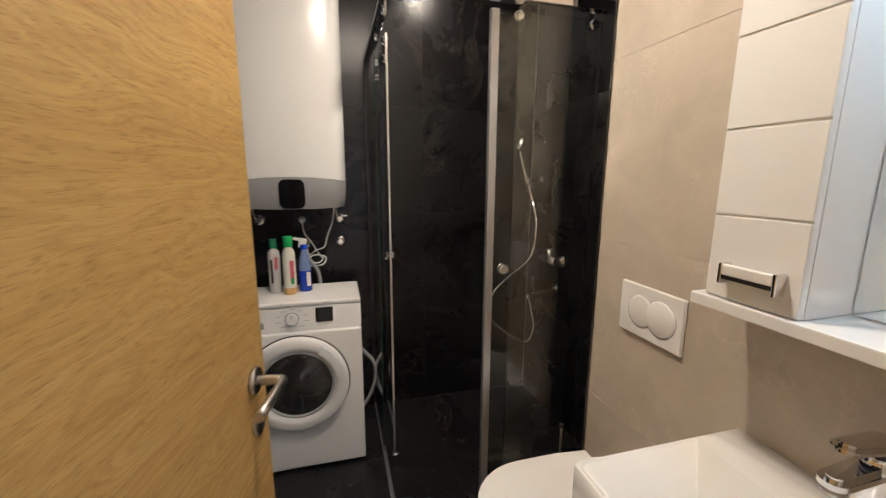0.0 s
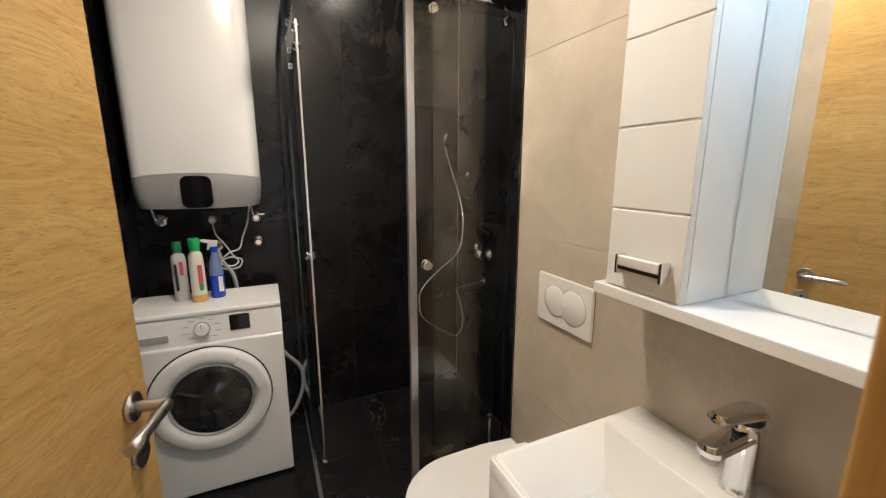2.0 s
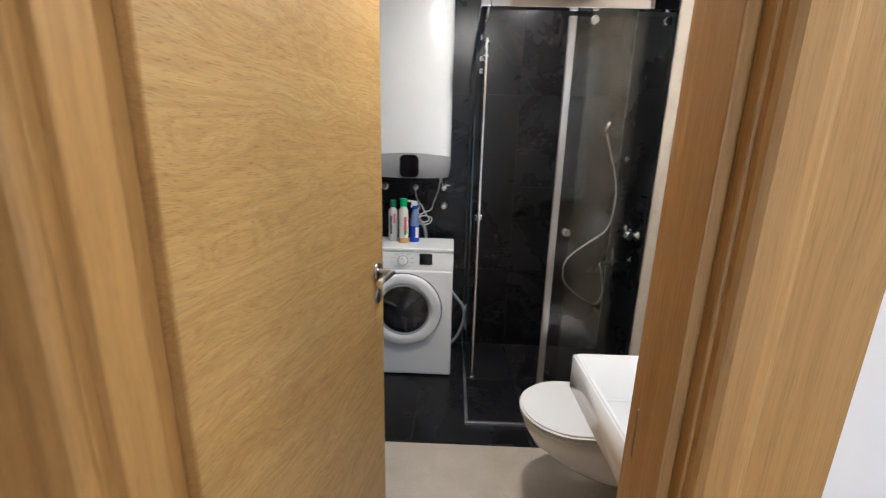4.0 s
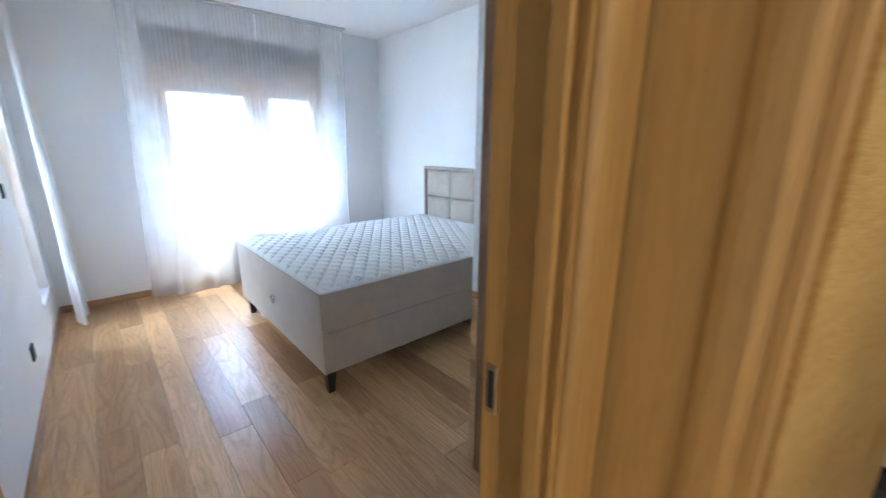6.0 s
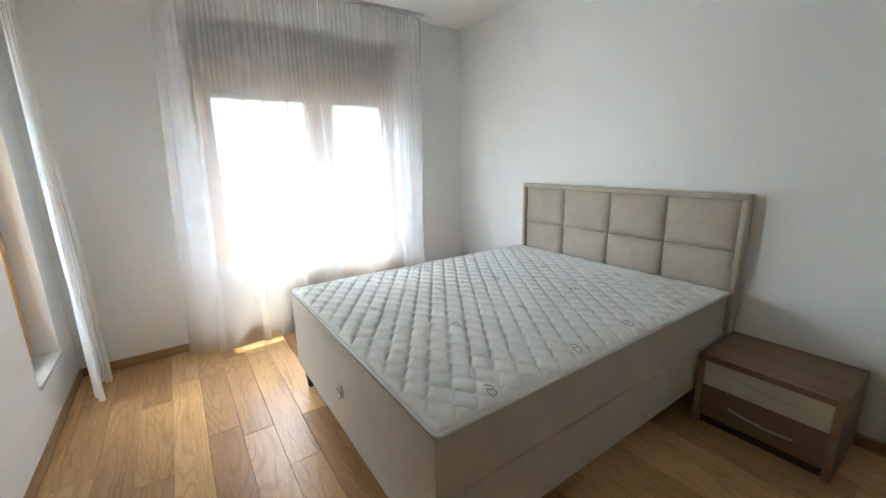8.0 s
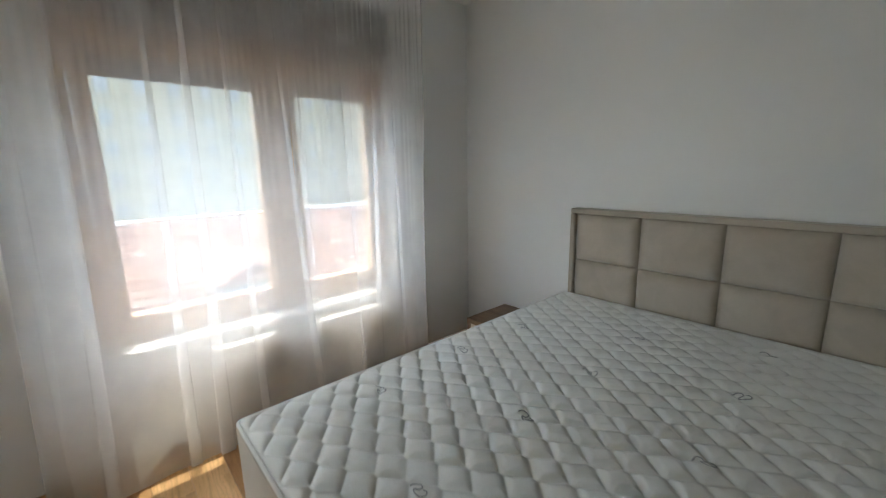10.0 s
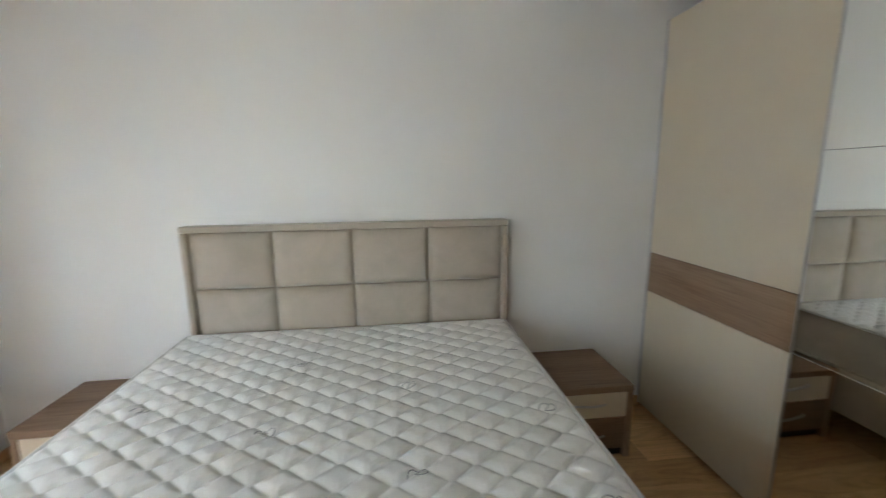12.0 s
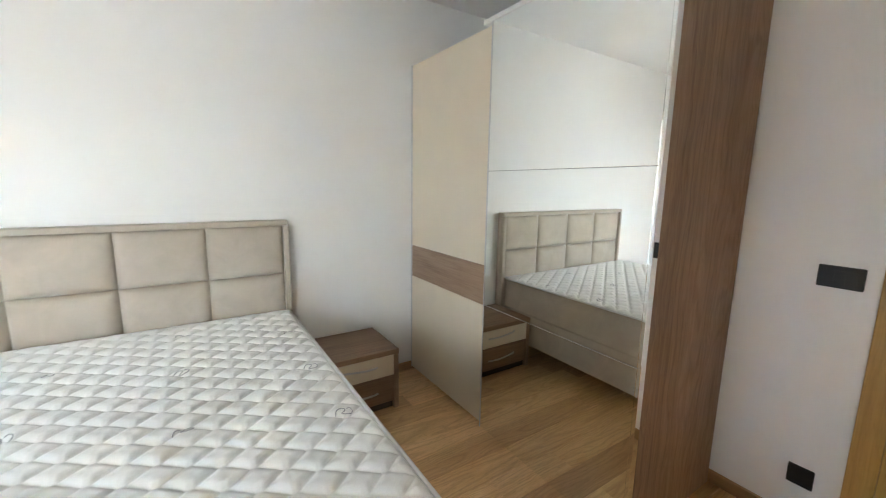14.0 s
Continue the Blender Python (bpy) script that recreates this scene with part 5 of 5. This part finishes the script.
L = [[bb.verts.new((*p, z)) for p in ring] for ring, z in ((low, QZ - 0.155), (outer, QZ - 0.120), (outer, QZ), (inner, QZ), (floor_in, QZ - 0.105))]
for a, b in zip(L, L[1:]):
    for i in range(4):
        bb.faces.new((a[i], a[(i + 1) % 4], b[(i + 1) % 4], b[i]))
bb.faces.new(L[0][::-1])
bb.faces.new(L[-1])
bmesh.ops.recalc_face_normals(bb, faces=bb.faces)
bmesh.ops.bevel(bb, geom=bb.edges[:], offset=0.006, segments=3, affect="EDGES", clamp_overlap=True)
part("bowl", bb, CERAMIC, bs, smooth=True)
part("drain", lathe([(0.022, 0.001), (0.021, 0.006), (0.012, 0.008), (0, 0.009)], Matrix.Translation((0.70, 0.44, QZ - 0.106)), 24), CHROME, bs)
part("bottle_trap", tube([(0.70, 0.44, QZ - 0.15), (0.70, 0.44, 0.55), (0.72, 0.44, 0.52), (BX1, 0.44, 0.52)], 0.016, 10, steps=4), CHROME, bs)
tp = thing("basin_tap", 0.905, 0.42, QZ, "chrome single-lever basin mixer", "tap")
part("body", lathe([(0, 0), (0.031, 0), (0.031, 0.006), (0.027, 0.012), (0.026, 0.085), (0.029, 0.118), (0.029, 0.135), (0.024, 0.148), (0.0, 0.150)], Matrix.Translation((0.908, 0.42, QZ - 0.001)), 32), CHROME, tp)
TX, TY = 0.908, 0.42


def tongue(back, front, w0, w1, thick, lift, tilt, bev):
    """A flat bar in plan with round ends, from behind the body to the tip."""
    pts = [(back + w0 * math.cos(radians(a)) - w0, w0 * math.sin(radians(a))) for a in range(-90, 91, 15)]
    pts += [(-front + w1 + w1 * math.cos(radians(a)), w1 * math.sin(radians(a))) for a in range(90, 271, 15)]
    return prism(pts, Matrix.Translation((TX, TY, QZ + lift)) @ Matrix.Rotation(radians(tilt), 4, "Y"), thick, bev)


part("spout", tongue(0.020, 0.124, 0.024, 0.021, 0.026, 0.112, -3, 0.008), CHROME, tp)
part("aerator", rod((TX - 0.103, TY, QZ + 0.098), (TX - 0.103, TY, QZ + 0.110), 0.015, seg=18), STEEL, tp)
part("neck", rod((TX, TY, QZ + 0.146), (TX + 0.002, TY, QZ + 0.158), 0.024, 0.024, seg=28), DARKMETAL, tp)
part("lever", tongue(0.029, 0.112, 0.028, 0.020, 0.018, 0.158, 7, 0.0075), CHROME, tp)

# ---- mirror cabinet ----
mc = thing("mirror_cabinet", 0.9, 0.4, 1.15, "white gloss mirror cabinet with a side cupboard and shelf", "bathroom cabinet")
CF, CY0, CY1, CZ0, CZT = 0.822, 0.108, 0.700, 1.150, 2.05
part("shelf", box(CF - 0.010, BX1, CY0, 0.724, CZ0 - 0.006, CZ0 + 0.020, 0.003), LACQUER, mc)
part("cupboard", box(CF + 0.018, BX1, 0.520, CY1 - 0.001, CZ0 + 0.021, CZT, 0.002), LACQUER, mc)
cd = part("cupboard_door", box(CF + 0.003, CF + 0.017, 0.521, CY1 - 0.002, CZ0 + 0.022, CZT - 0.002), LACQUER, mc)
edges = [CZ0 + 0.022, 1.343, 1.511, 1.682, 1.853, CZT]
for a, b in zip(edges, edges[1:]):
    part("door_panel", box(CF, CF + 0.006, 0.521, CY1 - 0.002, a + 0.002, b - 0.002, 0.0025, 2), LACQUER, cd)
# flat black plate on the door stands in for the shaded cutout below the bar
part("handle_recess", box(CF - 0.003, CF - 0.0005, 0.552, 0.648, 1.212, 1.234, 0.001, 1), BLACK, cd)
hd = part("cupboard_handle", box(CF - 0.026, CF - 0.014, 0.552, 0.648, 1.226, 1.248, 0.005, 3), WHITEPL, cd, "pale bar handle with chrome ends")
for y in (0.545, 0.648):
    part("handle_end", box(CF - 0.026, CF, y, y + 0.007, 1.208, 1.250, 0.002), CHROME, hd)
part("mirror", box(0.958, 0.964, CY0, 0.518, CZ0 + 0.022, CZT - 0.06), MIRROR, mc)
part("mirror_back", box(0.9645, BX1, CY0, 0.519, CZ0 + 0.021, CZT - 0.05), LACQUER, mc)
part("led_strip", box(0.862, 0.908, 0.16, 0.46, CZT - 0.054, CZT - 0.0505, 0.001, 1), WHITEPL, mc)
part("canopy", box(CF + 0.02, BX1, CY0, 0.518, CZT - 0.05, CZT, 0.003), LACQUER, mc)

br = thing("toilet_brush", 0.915, 1.33, 0, "slim black and steel toilet brush in the corner", "toilet brush")
part("holder", rod((0.915, 1.335, 0), (0.915, 1.335, 0.24), 0.038, seg=24, bev=0.004), BLACK, br)
part("stem", rod((0.915, 1.335, 0.24), (0.915, 1.335, 0.40), 0.005, seg=12), STEEL, br)
part("grip", rod((0.915, 1.335, 0.398), (0.915, 1.335, 0.415), 0.009, seg=14, bev=0.003), BLACK, br)

# ---- ceiling lights ----


def downlight(x, y, glow, label):
    t = thing("ceiling_downlight", x, y, 2.6, label, "ceiling light")
    part("rim", lathe([(0.060, 0.0), (0.075, 0.0), (0.075, -0.006), (0.060, -0.010), (0.058, 0.0)], Matrix.Translation((x, y, 2.5995)), 32), WHITEPL, t)
    return t


downlight(0.25, 0.95, 8, "round recessed bathroom ceiling light")
# rim for the added lamp, on a ceiling that stays out of view
downlight(0.62, 1.9, 4, "unseen added round ceiling light over the shower")

# ---- outdoors ----
solid("ground", box(-400, 400, -400, 400, -9.6, -9.5), GROUND, "grey ground far below the window", "ground", "structure")


def house(x, y, w, d, h, facade, roof_h, label, floors, cols):
    """A block with storeys of windows towards +x and a pitched tile roof."""
    t = thing("apartment_building", x, y, -9.5, label, "building")
    part("wall", box(x - d, x, y - w / 2, y + w / 2, -9.5, -9.5 + h), facade, t)
    rf = prism([(-0.6, 0), (d + 0.6, 0), (d / 2, roof_h)], basis((x - d, y - w / 2 - 0.5, -9.5 + h), Vector((1, 0, 0)), Vector((0, 0, 1)), Vector((0, -1, 0))), -(w + 1.0))
    part("roof", rf, ROOF, t)
    for f in range(floors):
        for c in range(cols):
            yy = y - w / 2 + w * (c + 0.5) / cols
            zz = -9.5 + 1.2 + f * 2.9
            if zz + 1.4 < -9.5 + h:
                wn_ = part("window", box(x - 0.02, x + 0.05, yy - 0.50, yy + 0.50, zz, zz + 1.45), FACADE_G, t)
                part("pane", box(x + 0.05, x + 0.06, yy - 0.42, yy + 0.42, zz + 0.08, zz + 1.37), WINDOWGREY, wn_)
    return t


house(-52, 10.4, 31, 12, 22, FACADE, 3, "pale ochre apartment block behind the roofs", 7, 11)
house(-46, 36, 20, 12, 24, FACADE, 3, "ochre apartment block with red roof", 8, 7)
house(-58, -22, 26, 12, 17, FACADE_G, 3.5, "pale rendered apartment block with red roof", 5, 9)

# ---- lower house with a tiled roof below the window ----
lh = thing("tiled_house", -14, 4, -9.5, "low house with a red clay tile roof and dormer", "house")
part("wall", box(-19, -11, -6, 14, -9.5, -3.0), FACADE_G, lh)
ROOFM = basis((-10.4, -7, -3.2), Vector((0, 1, 0)), Vector((-0.80, 0, 0.60)), Vector((0.60, 0, 0.80)))
part("roof", prism([(0, 0), (22, 0), (22, 5.6), (0, 5.6)], ROOFM, -0.12), ROOF, lh)
part("roof_rear", prism([(0, 0), (22, 0), (22, 5.6), (0, 5.6)], basis((-19.6, -7, -3.2), Vector((0, 1, 0)), Vector((0.80, 0, 0.60)), Vector((-0.60, 0, 0.80))), 0.12), ROOF, lh)
rt = random.Random(6)
tiles = bmesh.new()
for j in range(22):
    for i in range(88):
        a, b = i * 0.25 + (0.125 if j % 2 else 0), j * 0.25
        lift = rt.uniform(0, 0.004)
        q = [(a, b, 0.01), (a + 0.11, b, 0.035), (a + 0.235, b, 0.01), (a + 0.235, b + 0.27, 0.0), (a + 0.11, b + 0.27, 0.02), (a, b + 0.27, 0.0)]
        vs = [tiles.verts.new(ROOFM @ Vector((x, y, z + lift))) for x, y, z in q]
        tiles.faces.new((vs[0], vs[1], vs[4], vs[5]))
        tiles.faces.new((vs[1], vs[2], vs[3], vs[4]))
tagged(part("roof_tiles", tiles, CLAY, lh, "red clay roof tiles"), kind="stuff")
dm = part("dormer", box(-13.2, -11.6, 1.80, 3.04, -2.9, -0.91), FACADE_G, lh)
part("dormer_roof", prism([(-0.12, 0), (1.36, 0), (0.62, 0.45)], basis((-11.4, 1.80, -0.91), Vector((0, 1, 0)), Vector((0, 0, 1)), Vector((1, 0, 0))), -2.6), ROOF, dm)
gr = thing("window_railing", XW - 0.32, 0.75, 0.6, "slim metal safety rail outside the window", "railing")
part("top_rail", rod((XW - 0.33, WY0 - 0.05, 1.17), (XW - 0.33, WY1 + 0.05, 1.17), 0.016, seg=12), ALU, gr)
for y in (WY0 - 0.04, WY1 + 0.04):
    part("bracket", rod((XW - 0.30, y, 1.17), (XW - 0.33, y, 1.17), 0.012, seg=10), ALU, gr)

# ---- oak planks ----
fl = thing("plank_floor", -2.5, 0.6, 0, "warm oak plank floor with visible grain", "floor", kind="structure")


def plank_mesh(length, width):
    bm = box(0, length, 0, width, -0.0138, 0, 0.0012, 1)
    return mesh_of("plank", bm, OAK_FLOOR)


PW = 0.150
rp = random.Random(11)
lengths = {}
y = YS - 0.09
row = 0
while y < YN - 0.01:
    y1 = min(y + PW, YN)
    y = max(y, YS)
    w = y1 - y
    x = XW - rp.choice((0.0, 0.35, 0.7, 0.2, 0.5))
    while x < XE - 0.0:
        ln_ = rp.choice((1.0, 1.3, 1.6, 0.7))
        x0, x1 = max(x, XW), min(x + ln_, XE)
        if x1 - x0 > 0.02:
            key = (round(x1 - x0, 2), round(w, 3))
            if key not in lengths:
                lengths[key] = plank_mesh(x1 - x0 - 0.0012, w - 0.0012)
            p = new("plank", lengths[key])
            p.parent = fl
            p.location = Vector((x0, y, rp.uniform(-0.0003, 0.0))) - AT[fl]
        x += ln_
    y += w
    row += 1
hf = thing("hall_floor", 0.7, -1.0, 0, "oak plank floor in the hall", "floor", kind="structure")
y = -2.0
while y < HY + 0.02:
    w = min(PW, HY + 0.06 - y)
    x = XE - rp.choice((0.0, 0.35, 0.6))
    while x < 2.0:
        ln_ = rp.choice((0.9, 1.1, 1.3))
        x0, x1 = max(x, XE), min(x + ln_, 2.0)
        if x1 - x0 > 0.02:
            key = (round(x1 - x0, 2), round(w, 3))
            if key not in lengths:
                lengths[key] = plank_mesh(x1 - x0 - 0.0012, w - 0.0012)
            p = new("plank", lengths[key])
            p.parent = hf
            p.location = Vector((x0, y, 0)) - AT[hf]
        x += ln_
    y += w

# ---- bathroom tiles ----
cache = {}


def tile_field(name, label, o, eu, ev, en, us, vs, mat, grout):
    """Tiles between the joint lines us and vs on a face; en points into the room, the tile faces lie on the plane through o."""
    o, eu, ev, en = Vector(o), Vector(eu), Vector(ev), Vector(en)
    t = thing(name, *o, label, "tiles", kind="structure")
    m = basis(o, eu, ev, en)
    part("bed", prism([(us[0], vs[0]), (us[-1], vs[0]), (us[-1], vs[-1]), (us[0], vs[-1])], m @ Matrix.Translation((0, 0, -0.0118)), 0.0095), grout, t)
    for u0, u1 in zip(us, us[1:]):
        for v0, v1 in zip(vs, vs[1:]):
            key = (round(u1 - u0, 3), round(v1 - v0, 3), mat.name)
            if key not in cache:
                b = box(0.0007, u1 - u0 - 0.0007, 0.0007, v1 - v0 - 0.0007, -0.0022, 0, 0.0004, 1)
                cache[key] = mesh_of("tile", b, mat)
            p = new("tile", cache[key])
            p.parent = t
            p.matrix_local = Matrix.Translation(-o) @ basis(o + eu * u0 + ev * v0, eu, ev, en)
    return t


X_, Y_, Z_ = Vector((1, 0, 0)), Vector((0, 1, 0)), Vector((0, 0, 1))
ZJ = [0, 0.6, 1.2, 1.8, 2.4, 2.6]
tile_field("bath_floor_tiles", "large beige porcelain floor tiles", (0, 0, 0), X_, Y_, Z_, [BX0, -0.04, 0.56, BX1], [0.03, 0.655, 1.255], BEIGE_TILE, GROUT_B)
tile_field("shower_floor_tiles", "large black marble-look floor tiles", (0, 0, 0), X_, Y_, Z_, [BX0, -0.04, 0.56, SX], [SPL, 1.855, BY1], BLACK_TILE, GROUT_K)
tile_field("bath_wall_tiles", "large beige porcelain wall tiles", (BX1, 0, 0), -Y_, Z_, -X_, [-SPL, -BY0], ZJ, BEIGE_TILE, GROUT_B)
tile_field("shower_wall_tiles", "black marble-look wall tiles in the shower", (SX, 0, 0), -Y_, Z_, -X_, [-BY1, -1.86, -SPL], ZJ, BLACK_TILE, GROUT_K)
tile_field("rear_wall_tiles", "black marble-look tiles on the rear wall", (0, BY1, 0), X_, Z_, -Y_, [BX0, -0.045, 0.555, 1.155, SX], ZJ, BLACK_TILE, GROUT_K)
tile_field("left_wall_tiles", "black marble-look tiles beside the washing machine", (BX0 + 0.0125, 0, 0), Y_, Z_, X_, [SPL, 1.86, BY1], ZJ, BLACK_TILE, GROUT_K)
tile_field("left_wall_beige_tiles", "large beige porcelain wall tiles behind the door", (BX0 + 0.0125, 0, 0), Y_, Z_, X_, [BY0, SPL], ZJ, BEIGE_TILE, GROUT_B)
tile_field("front_wall_tiles", "large beige porcelain tiles beside the door", (0, BY0 + 0.0005, 0), -X_, Z_, Y_, [-BX1, -DX1 - 0.09], ZJ, BEIGE_TILE, GROUT_B)
tile_field("return_wall_tiles", "black marble-look tiles on the end of the boxed-out wall", (0, SPL, 0), -X_, Z_, Y_, [-SX, -BX1], ZJ, BLACK_TILE, GROUT_K)
tile_field("threshold_tiles", "narrow black floor tiles before the shower", (0, 0, 0), X_, Y_, Z_, [BX0, -0.04, 0.56, BX1], [1.255, SPL], BLACK_TILE, GROUT_K)
